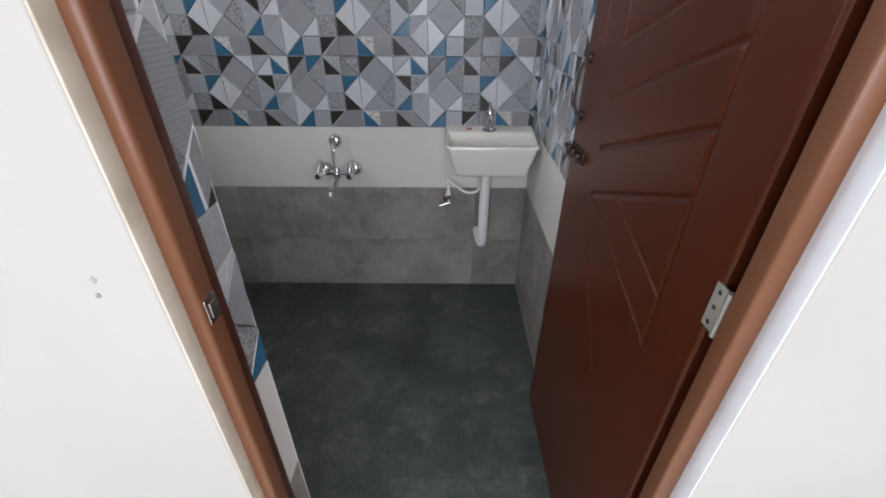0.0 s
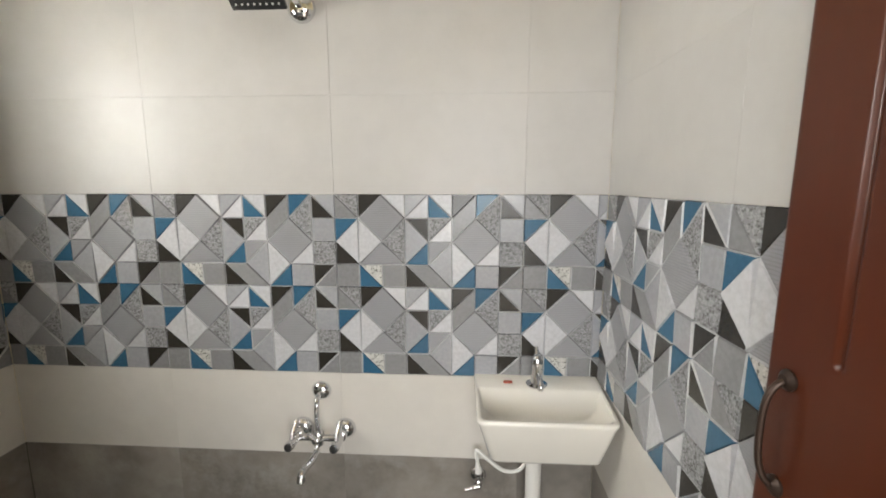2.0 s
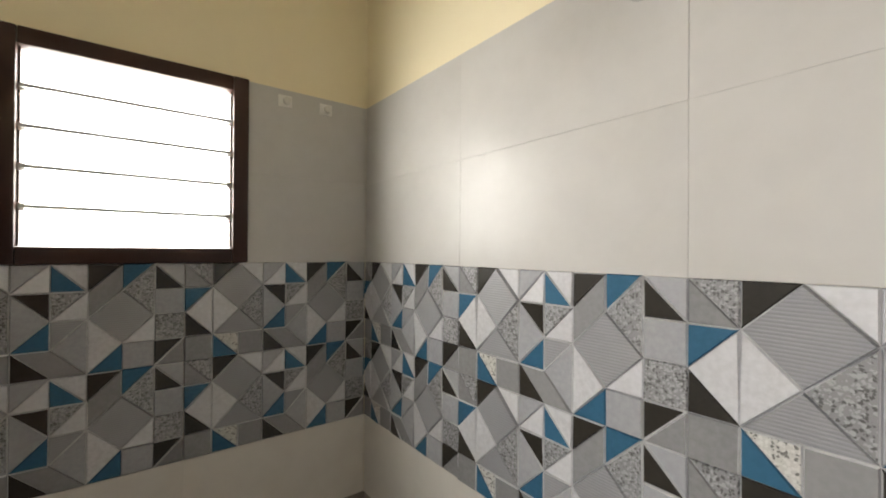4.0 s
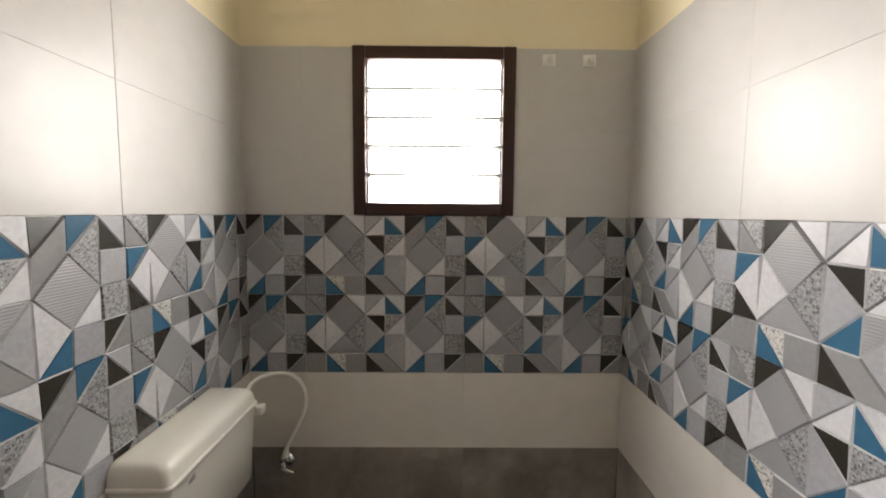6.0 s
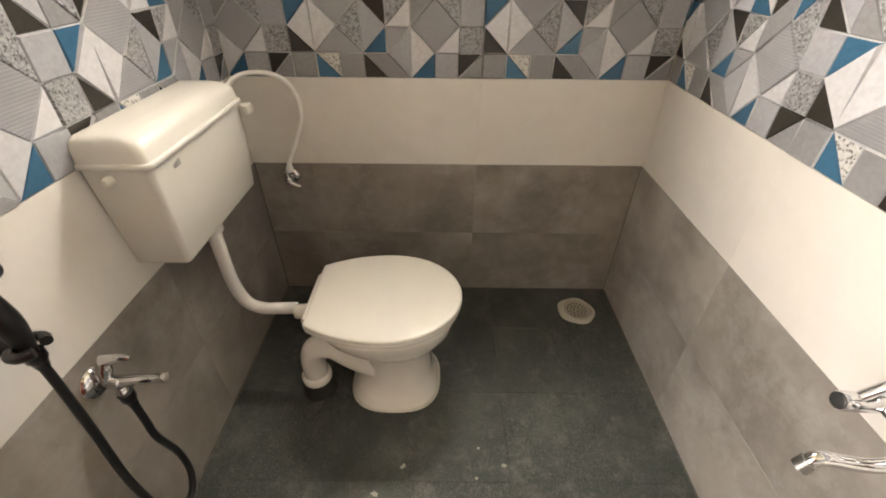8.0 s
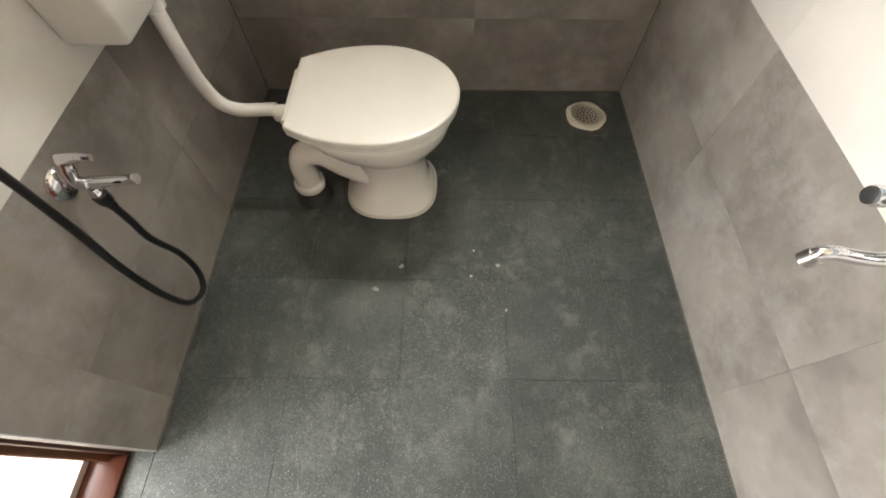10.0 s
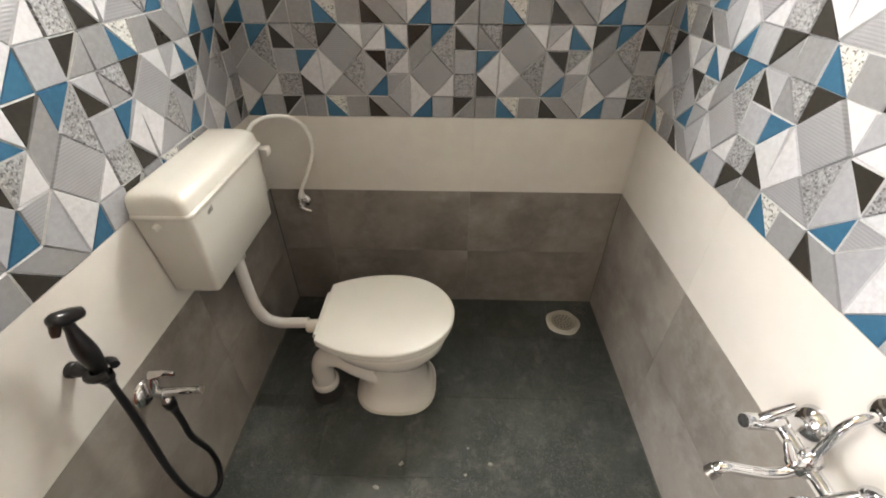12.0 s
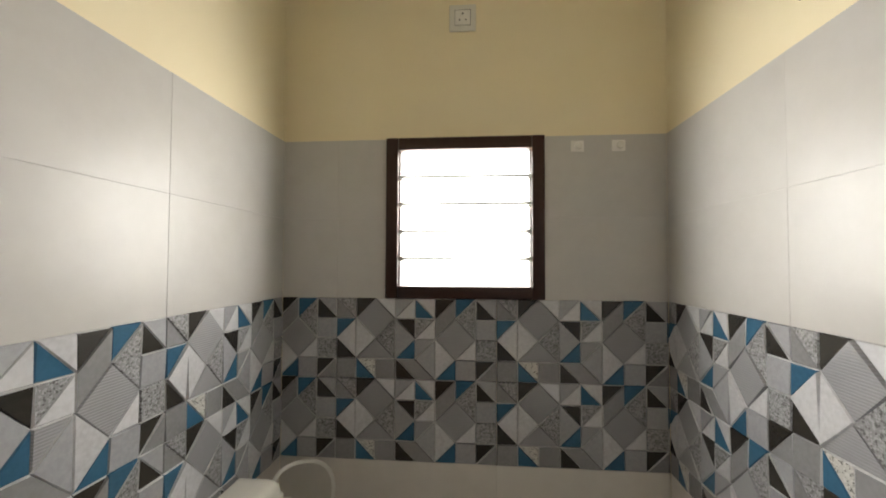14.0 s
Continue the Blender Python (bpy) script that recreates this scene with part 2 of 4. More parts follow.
STEEL_DARK = plain("dark_polished_steel", (0.10, 0.10, 0.10), 0.25, 0.6, vary=0.2)

g = bpy.data.materials.new("frosted_louvre_glass")
g.use_nodes = True
gt = g.node_tree
for n in list(gt.nodes):
    if n.type == 'BSDF_PRINCIPLED':
        gt.nodes.remove(n)
tr = gt.nodes.new("ShaderNodeBsdfTransparent")
tl = gt.nodes.new("ShaderNodeBsdfTranslucent")
gl = gt.nodes.new("ShaderNodeBsdfGlossy")
gl.inputs["Roughness"].default_value = 0.25
tl.inputs[0].default_value = (0.86, 0.87, 0.86, 1)
mx = gt.nodes.new("ShaderNodeMixShader")
mx.inputs[0].default_value = 0.85
my = gt.nodes.new("ShaderNodeMixShader")
my.inputs[0].default_value = 0.06
gt.links.new(tr.outputs[0], mx.inputs[1])
gt.links.new(tl.outputs[0], mx.inputs[2])
gt.links.new(mx.outputs[0], my.inputs[1])
gt.links.new(gl.outputs[0], my.inputs[2])
gt.links.new(my.outputs[0], gt.nodes["Material Output"].inputs[0])
GLASS = g

# ---- mesh helpers ----


def link_mesh(name, bm, mats, smooth=True, angle=38):
    bmesh.ops.recalc_face_normals(bm, faces=bm.faces)
    me = bpy.data.meshes.new(name)
    bm.to_mesh(me)
    bm.free()
    for m in (mats if isinstance(mats, (list, tuple)) else [mats]):
        me.materials.append(m)
    if smooth:
        me.shade_smooth()
        me.set_sharp_from_angle(angle=radians(angle))
    return me


def part(name, bm, material, parent, label="", smooth=True, angle=38):
    """Link a bmesh as one mesh object under a thing or a part."""
    ob = new(name, link_mesh(name, bm, material, smooth, angle))
    ob.parent = parent
    if label:
        tagged(ob, label)
    return ob


def thing(name, label, category, at=(0, 0, 0), group="", kind=""):
    ob = new(name)
    ob.location = at
    ob.empty_display_size = 0.05
    return tagged(ob, label, category, group, kind)


def block(bm, x0, y0, z0, x1, y1, z1, bevel=0.0, seg=2):
    made = bmesh.ops.create_cube(bm, size=1)["verts"]
    for v in made:
        v.co = Vector((x0 + (v.co.x + .5) * (x1 - x0), y0 + (v.co.y + .5) * (y1 - y0), z0 + (v.co.z + .5) * (z1 - z0)))
    if bevel:
        edges = {e for v in made for e in v.link_edges}
        bmesh.ops.bevel(bm, geom=list(edges), offset=bevel, segments=seg, profile=0.5, affect='EDGES')
    return bm


def boxed(*a, bevel=0.0, seg=2):
    return block(bmesh.new(), *a, bevel=bevel, seg=seg)


def rings(bm, loops, cap=True, closed=True):
    """Skin a list of vertex loops of equal length."""
    rows = [[bm.verts.new(p) for p in loop] for loop in loops]
    n = len(rows[0])
    for a, b in zip(rows, rows[1:]):
        for i in range(n if closed else n - 1):
            j = (i + 1) % n
            bm.faces.new((a[i], a[j], b[j], b[i]))
    if cap:
        bm.faces.new(rows[0][::-1])
        bm.faces.new(rows[-1])
    return bm


def smooth_path(points, steps=8):
    """A Catmull-Rom line through points."""
    p = [Vector(q) for q in points]
    p = [p[0] * 2 - p[1]] + p + [p[-1] * 2 - p[-2]]
    out = []
    for i in range(1, len(p) - 2):
        for s in range(steps):
            t = s / steps
            a, b, c, d = p[i - 1], p[i], p[i + 1], p[i + 2]
            out.append(0.5 * ((2 * b) + (c - a) * t + (2 * a - 5 * b + 4 * c - d) * t * t + (3 * b - a - 3 * c + d) * t ** 3))
    out.append(p[-2])
    return out


def tube(bm, points, radius, sides=14, cap=True):
    """Sweep a circle along points; radius is a number or one for each point."""
    pts = [Vector(q) for q in points]
    rad = radius if isinstance(radius, (list, tuple)) else [radius] * len(pts)
    loops, up = [], None
    for i, q in enumerate(pts):
        d = (pts[min(i + 1, len(pts) - 1)] - pts[max(i - 1, 0)]).normalized()
        if up is None:
            up = d.orthogonal().normalized()
        up = (up - d * up.dot(d)).normalized()
        side = d.cross(up)
        loops.append([q + rad[i] * (math.cos(a) * up + math.sin(a) * side) for a in (2 * math.pi * s / sides for s in range(sides))])
    return rings(bm, loops, cap)


def turned(bm, base, axis, profile, sides=24):
    """A lathe: profile rows of (distance along axis, radius)."""
    a = Vector(axis).normalized()
    return tube_profile(bm, Vector(base), a, profile, sides)


def tube_profile(bm, base, a, profile, sides):
    up = a.orthogonal().normalized()
    side = a.cross(up)
    loops = [[base + a * h + r * (math.cos(t) * up + math.sin(t) * side) for t in (2 * math.pi * s / sides for s in range(sides))] for h, r in profile]
    return rings(bm, loops)

# ---- structure ----
X0, X1, Y0, Y1 = -0.141, 1.893, 0.0, 1.42      # tile faces of the bathroom
TILE = 0.008                                   # tile thickness
TOP = 2.10                                     # tiled height
CEILING = 2.95
OPEN_L, OPEN_R, HEAD = 1.182, 1.880, 2.07      # door opening
OUT = -0.165                                   # corridor face of the door wall
WY0, WY1, WZ0, WZ1 = 0.402, 0.990, 1.500, 2.103  # window opening


def setting(name, bm, mats, label, category, smooth=False):
    ob = new(name, link_mesh(name, bm, mats, smooth))
    return tagged(ob, label, category, kind="structure")


T = TILE - 0.001
bm = bmesh.new()
block(bm, X0 - 0.16, Y1 + T, -0.1, X1 + 0.16, Y1 + 0.16, CEILING)
wall_north = setting("wall_north", bm, CREAM, "cream painted wall above grey, white and patterned tiles", "wall")
bm = bmesh.new()
block(bm, X0 - 0.16, OUT, -0.1, X0 - T, WY0, CEILING)
block(bm, X0 - 0.16, WY1, -0.1, X0 - T, Y1 + T, CEILING)
block(bm, X0 - 0.16, WY0, -0.1, X0 - T, WY1, WZ0)
block(bm, X0 - 0.16, WY0, WZ1, X0 - T, WY1, CEILING)
wall_west = setting("wall_west", bm, CREAM, "cream painted window wall above patterned tiles", "wall")
bm = bmesh.new()
block(bm, X1 + T, -0.150, -0.1, X1 + 0.16, Y1 + T, CEILING)
wall_east = setting("wall_east", bm, CREAM, "cream painted side wall above patterned tiles behind door", "wall")
bm = bmesh.new()
block(bm, X0 - T, -0.150, -0.1, OPEN_L - T, -T, CEILING)
block(bm, OPEN_L - T, -0.150, HEAD + 0.05, X1 + T, -T, CEILING)
wall_south = setting("wall_south", bm, CREAM, "cream painted doorway wall with tiled lower part", "wall")
# corridor skin of the doorway wall
bm = bmesh.new()
block(bm, -1.6, OUT, -0.1, 1.187, -0.152, CEILING, 0.003)
block(bm, OPEN_R - 0.010, OUT, -0.1, 3.6, -0.152, CEILING, 0.003)
block(bm, 1.187, OUT, HEAD + 0.05, OPEN_R - 0.010, -0.152, CEILING)
setting("corridor_wall_north", bm, WHITE, "white painted corridor wall beside the doorway", "wall")
# unseen wall; its opening is made up to go with the fill lamp
bm = bmesh.new()
block(bm, -1.6, -2.76, -0.1, -0.80, -2.6, CEILING)
block(bm, 3.55, -2.76, -0.1, 3.6, -2.6, CEILING)
block(bm, -0.80, -2.76, -0.1, 3.55, -2.6, 0.72)
block(bm, -0.80, -2.76, 2.48, 3.55, -2.6, CEILING)
setting("corridor_wall_south", bm, WHITE, "unseen white corridor wall with an opening added behind the fill lamp", "wall")
setting("corridor_wall_west", boxed(-1.76, -2.76, -0.1, -1.6, OUT, CEILING), WHITE, "plain white painted corridor end wall", "wall")
setting("corridor_wall_east", boxed(3.6, -2.76, -0.1, 3.76, OUT, CEILING), WHITE, "plain white painted corridor end wall", "wall")
bm = bmesh.new()
block(bm, X0 - 0.16, OUT, CEILING, X1 + 0.16, Y1 + 0.16, CEILING + 0.12)
setting("ceiling", bm, CEIL, "white painted bathroom ceiling", "ceiling")
setting("corridor_ceiling", boxed(-1.76, -2.76, CEILING, 3.76, OUT - 0.001, CEILING + 0.12), CEIL, "white painted corridor ceiling", "ceiling")
floor = setting("floor", boxed(X0 - 0.16, -0.150, -0.12, X1 + 0.16, Y1 + 0.16, -0.004), FLOOR_JOINT, "charcoal floor of rough square tiles with cement joints", "floor")
setting("corridor_floor", boxed(-1.76, -2.76, -0.10, 3.76, -0.150, 0.03), VITRIFIED, "cream glossy corridor floor", "floor")

# door frame: brown jambs with a dark rebate, buff plaster edges
door_frame = tagged(new("door_frame"), "brown enamelled wooden door frame with dark rebate", "door frame", kind="structure")


def jamb(x_in, x_out, x_rebate, x_reveal, y0, y1, plaster, bevel):
    """One jamb from its face in the opening to the wall, the darker rebate behind it, the reveal before it."""
    part("jamb", boxed(*spread(x_in, x_out, y0, y1, HEAD), bevel=bevel, seg=4), JAMB, door_frame, "light brown enamelled jamb")
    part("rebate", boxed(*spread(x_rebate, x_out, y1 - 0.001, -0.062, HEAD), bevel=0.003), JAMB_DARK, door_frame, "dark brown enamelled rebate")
    part("plaster_edge", boxed(*spread(x_reveal, x_out, -0.1635, y0 + 0.002, HEAD + 0.05), bevel=0.0015), plaster, door_frame, "rough plaster edge beside the jamb")


def spread(xa, xb, y0, y1, top):
    return min(xa, xb), y0, 0.0, max(xa, xb), y1, top


jamb(1.207, 1.150, 1.190, 1.1895, -0.139, -0.100, PLASTER, 0.007)
jamb(1.843, 1.898, 1.886, 1.8685, -0.134, -0.101, COOL_WHITE, 0.005)
part("head", boxed(1.142, -0.142, HEAD, 1.912, -0.05, HEAD + 0.05, bevel=0.006), JAMB, door_frame, "light brown enamelled head")
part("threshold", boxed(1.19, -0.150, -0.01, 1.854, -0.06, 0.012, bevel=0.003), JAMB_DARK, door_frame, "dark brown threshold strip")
bm = boxed(1.198, -0.131, 1.098, 1.2088, -0.106, 1.134, bevel=0.0015)
block(bm, 1.206, -0.126, 1.106, 1.2105, -0.112, 1.126, 0.001)
part("strike_plate", bm, CHROME_DULL, door_frame, "steel strike plate")

# ---- wall tiles ----
COL = 0.075
PATTERN = (
    (F_MID, (0, 0, 1, 1, 0, 1)), (F_PEBBLE, (0, 0, 1, 0, 1, 1)), (F_BLUE, (0, 1, 1, 1, 0, 2)),
    (F_WHITE, (1, 1, 1, 3, 0, 2)), (F_DARK, (0, 2, 1, 3, 0, 3)), (F_MID, (0, 3, 1, 3, 1, 4, 0, 4)),
    (F_DARK, (1, 0, 2, 0, 1, 1)), (F_STRIPE, (2, 0, 3, 1, 2, 2, 1, 1)),
    (F_WHITE, (1, 1, 2, 2, 1, 3)), (F_STRIPE, (2, 2, 3, 3, 1, 3)), (F_BLUE, (1, 3, 2, 4, 1, 4)),
    (F_PEBBLE_LIGHT, (1, 3, 2, 3, 2, 4)), (F_WHITE, (2, 0, 3, 0, 3, 1)), (F_PEBBLE, (3, 1, 3, 3, 2, 2)),
    (F_MID, (2, 3, 3, 3, 3, 4, 2, 4)), (F_LIGHT, (3, 0, 4, 0, 3, 1)), (F_WHITE, (3, 1, 4, 0, 4, 1)),
    (F_DARK, (3, 1, 4, 1, 4, 2)), (F_LIGHT, (3, 1, 4, 2, 3, 3)), (F_BLUE, (4, 2, 4, 3, 3, 3)),
    (F_DARK, (3, 3, 4, 4, 3, 4)), (F_BLUE, (4, 0, 5, 1, 4, 1)), (F_WHITE, (4, 0, 5, 0, 5, 1)),
    (F_PEBBLE, (4, 1, 5, 1, 4, 2)), (F_WHITE, (5, 1, 5, 2, 4, 2)), (F_STRIPE, (4, 2, 5, 2, 4, 3)),
    (F_MID, (3, 3, 4, 3, 5, 4, 4, 4)), (F_LIGHT, (4, 3, 5, 2, 5, 4)), (F_DARK, (5, 0, 6, 0, 5, 1)),
    (F_MID, (5, 1, 6, 0, 6, 1, 5, 2)), (F_BLUE, (6, 0, 7, 0, 6, 1)), (F_PEBBLE, (7, 0, 7, 2, 6, 1)),
    (F_STRIPE, (6, 1, 7, 2, 6, 3, 5, 2)), (F_WHITE, (5, 2, 6, 3, 5, 4)), (F_BLUE, (5, 4, 6, 3, 6, 4)),
    (F_WHITE, (7, 2, 7, 3, 6, 3)), (F_LIGHT, (6, 3, 7, 3, 7, 4, 6, 4)), (F_DARK, (7, 0, 8, 1, 7, 1)),
    (F_LIGHT, (7, 0, 8, 0, 8, 1)), (F_LIGHT, (7, 1, 8, 1, 8, 2, 7, 2)), (F_PEBBLE, (7, 2, 8, 2, 8, 3, 7, 3)),
    (F_DARK, (7, 3, 8, 3, 7, 4)), (F_MID, (8, 3, 8, 4, 7, 4)),
)
DECO_MATS = [F_GROOVE_GLINT, F_WHITE, F_LIGHT, F_MID, F_DARK, F_BLUE, F_STRIPE, F_PEBBLE, F_PEBBLE_LIGHT]


def clip(poly, axis, limit, keep_less):
    out = []
    for a, b in zip(poly, poly[1:] + poly[:1]):
        ina = (a[axis] <= limit) == keep_less or a[axis] == limit
        inb = (b[axis] <= limit) == keep_less or b[axis] == limit
        if ina:
            out.append(a)
        if ina != inb:
            t = (limit - a[axis]) / (b[axis] - a[axis])
            out.append(tuple(a[i] + t * (b[i] - a[i]) for i in range(2)))
    clean = []
    for q in out:
        if not clean or (abs(q[0] - clean[-1][0]) + abs(q[1] - clean[-1][1])) > 1e-5:
            clean.append(q)
    if len(clean) > 1 and abs(clean[0][0] - clean[-1][0]) + abs(clean[0][1] - clean[-1][1]) < 1e-5:
        clean.pop()
    return clean


def inset(poly, d):
    """Shrink a convex polygon by d on every side."""
    n = len(poly)
    area = sum(poly[i][0] * poly[(i + 1) % n][1] - poly[(i + 1) % n][0] * poly[i][1] for i in range(n))
    s = 1 if area > 0 else -1
    out = []
    for i in range(n):
        p, q, r = (Vector(poly[(i + j) % n]) for j in (-1, 0, 1))
        e1, e2 = (q - p).normalized(), (r - q).normalized()
        n1, n2 = Vector((-e1.y, e1.x)) * s, Vector((-e2.y, e2.x)) * s
        den = 1 + n1.dot(n2)
        out.append(q + (n1 + n2) * (d / max(den, 0.3)))
    return out


def deco_mesh(a, b):
    """A 600 x 300 relief tile cut to the stretch a..b of its width, in metres."""
    bm = bmesh.new()
    rnd = random.Random(11)
    block(bm, a + 0.0006, 0.0006, -0.006, b - 0.0006, 0.2994, 0.0)
    for f in bm.faces:
        f.material_index = 0
    for m, flat in PATTERN:
        poly = [(flat[i] * COL, 0.3 - flat[i + 1] * COL) for i in range(0, len(flat), 2)]
        tilt = Vector((rnd.uniform(-1, 1), rnd.uniform(-1, 1))) * 0.046
        cx, cy = (sum(p[i] for p in poly) / len(poly) for i in (0, 1))
        poly = clip(clip(poly, 0, b, True), 0, a, False)
        if len(poly) < 3:
            continue
        low, top = inset(poly, 0.0002), inset(poly, 0.0024)
        area = sum(top[i].x * top[(i + 1) % len(top)].y - top[(i + 1) % len(top)].x * top[i].y for i in range(len(top)))
        area0 = sum(poly[i][0] * poly[(i + 1) % len(poly)][1] - poly[(i + 1) % len(poly)][0] * poly[i][1] for i in range(len(poly)))
        if area * area0 <= 0 or abs(area) < 2e-5:
            continue
        lo = [bm.verts.new((p.x, p.y, 0.0003)) for p in low]
        rise = [tilt.x * (p.x - cx) + tilt.y * (p.y - cy) for p in top]
        hi = [bm.verts.new((p.x, p.y, 0.0032 + r - min(rise))) for p, r in zip(top, rise)]
        idx = DECO_MATS.index(m)
        fs = [bm.faces.new(hi)]
        for i in range(len(lo)):
            j = (i + 1) % len(lo)
            side = bm.faces.new((lo[i], lo[j], hi[j], hi[i]))
            # some arrises take the pale groove colour as a painted highlight
            side.material_index = 0 if rnd.random() < 0.45 else idx
        fs[0].material_index = idx
    bmesh.ops.triangulate(bm, faces=[f for f in bm.faces if len(f.verts) > 4])
    return link_mesh("patterned_tile", bm, DECO_MATS, smooth=False)


def plain_mesh(w, h, m, g=0.0002):
    """A flat tile with a tiny rounded arris; its face is at z = 0."""
    bm = bmesh.new()
    r = 0.0005
    rows = []
    for d, z in ((g, -TILE), (g, -r), (g + r, 0.0)):
        rows.append([(d, d, z), (w - d, d, z), (w - d, h - d, z), (d, h - d, z)])
    rings(bm, rows)
    return link_mesh("plain_tile", bm, m, smooth=False)


CACHE = {}
BANDS = ((0.0, 0.3, T_GREY, "grey_tile"), (0.3, 0.6, T_GREY, "grey_tile"), (0.6, 0.9, T_WHITE, "white_tile"),
         (0.9, 1.2, None, "patterned_tile"), (1.2, 1.5, None, "patterned_tile"),
         (1.5, 1.8, T_UPPER, "pale_tile"), (1.8, 2.1, T_UPPER, "pale_tile"))


def tile_wall(parent, origin, along, normal, length, joint, holes=()):
    """Lay the seven courses. Lengths run from the left corner as seen from inside; joint is where one tile begins."""
    along, normal, up = Vector(along), Vector(normal), Vector((0, 0, 1))
    basis = Matrix((along, up, normal)).transposed().to_4x4()
    rnd = random.Random(len(parent.name) + int(length * 100))
    for z0, z1, m, name in BANDS:
        first = joint - 0.6 * math.ceil(joint / 0.6)
        u = first
        while u < length - 0.004:
            a, b = max(u, 0.0), min(u + 0.6, length)
            spans = [(a, b)]
            for h0, h1, hz0, hz1 in holes:
                if z0 < hz1 - 0.01 and z1 > hz0 + 0.01:
                    spans = [s for a2, b2 in spans for s in ((a2, min(b2, h0)), (max(a2, h1), b2)) if s[1] - s[0] > 0.004]
            for a2, b2 in spans:
                if b2 - a2 < 0.004:
                    continue
                key = (round(a2 - u, 3), round(b2 - u, 3), m.name if m else "deco") if m is None else (round(b2 - a2, 3), 0, m.name)
                if key not in CACHE:
                    CACHE[key] = deco_mesh(a2 - u, b2 - u) if m is None else plain_mesh(b2 - a2, z1 - z0, m)
                ob = new(name, CACHE[key])
                ob.parent = parent
                start = u if m is None else a2
                proud = rnd.uniform(-0.0003, 0.0003) - (0.003 if m is None else 0)
                lean = Matrix.Rotation(rnd.gauss(0, 0.0010), 4, 'X') @ Matrix.Rotation(rnd.gauss(0, 0.0007), 4, 'Y') if m else Matrix()
                ob.matrix_basis = Matrix.Translation(Vector(origin) + along * start + up * z0 + normal * proud) @ basis @ lean
            u += 0.6



# ---- window ----
window = tagged(new("window_1"), "dark brown louvre window with frosted glass slats", "window", kind="structure")
bm = bmesh.new()
fx0, fx1, fw = X0 - 0.075, X0 + 0.012, 0.046
block(bm, fx0, WY0, WZ0, fx1, WY0 + fw, WZ1, 0.004)
block(bm, fx0, WY1 - fw, WZ0, fx1, WY1, WZ1, 0.004)
block(bm, fx0 + 0.002, WY0 + fw, WZ0, fx1 - 0.002, WY1 - fw, WZ0 + fw, 0.004)
block(bm, fx0 + 0.002, WY0 + fw, WZ1 - fw, fx1 - 0.002, WY1 - fw, WZ1, 0.004)
part("window_frame", bm, FRAME, window, "black-brown enamelled window frame")
gy0, gy1 = WY0 + fw, WY1 - fw
gz0, gz1 = WZ0 + fw, WZ1 - fw
pitch = (gz1 - gz0) / 5
for i in range(5):
    z = gz0 + pitch * i
    bm = bmesh.new()
    block(bm, -0.0025, 0, 0, 0.0025, gy1 - gy0 - 0.012, pitch + 0.012, 0.0008, 1)
    ob = part("louvre_pane", bm, GLASS, window, "frosted glass louvre slat")
    ob.matrix_basis = pose(X0 - 0.022, gy0 + 0.006, z - 0.006, 0, -12, 0)
    ob.visible_shadow = False
    if i:
        edge = part("pane_edge", boxed(X0 + 0.0035, gy0 + 0.006, z - 0.0045, X0 + 0.0085, gy1 - 0.006, z + 0.0045), GLASS_EDGE, window, "ground grey edge of the glass slat")
        for y in (gy0, gy1 - 0.016):
            part("clip", boxed(X0 - 0.032, y, z - 0.010, X0 - 0.008, y + 0.016, z + 0.010, bevel=0.002), CHROME_DULL, window, "small metal louvre clip")
for y in (gy0 + 0.001, gy1 - 0.005):
    part("louvre_channel", boxed(X0 - 0.040, y, gz0 + 0.002, X0 - 0.012, y + 0.004, gz1 - 0.002), FRAME, window)

# ---- door leaf with its fittings ----
LEAF_W, LEAF_T = 0.706, 0.030
door = tagged(new("door_1"), "dark red-brown panelled wooden door standing open", "door", kind="structure")
door.matrix_basis = pose(1.881, -0.072, 0.012, 0, 0, 90.8)
# in leaf coordinates: x runs from the hinge to the free edge, +y is the face seen from the doorway

GROOVES = ((0.120, 0.88, 0.120, 1.93), (0.497, 1.343, 0.497, 1.93), (0.610, 1.335, 0.610, 1.93), (0.120, 1.93, 0.497, 1.93),
           (0.424, 1.472, 0.120, 1.592), (0.424, 1.472, 0.490, 1.503), (0.424, 1.472, 0.490, 1.447),
           (0.498, 1.343, 0.120, 1.486), (0.500, 1.235, 0.120, 1.385), (0.496, 1.125, 0.120, 1.278), (0.490, 1.014, 0.120, 1.174),
           (0.362, 1.068, 0.120, 0.992), (0.470, 1.005, 0.120, 0.889), (0.484, 0.918, 0.262, 0.650))


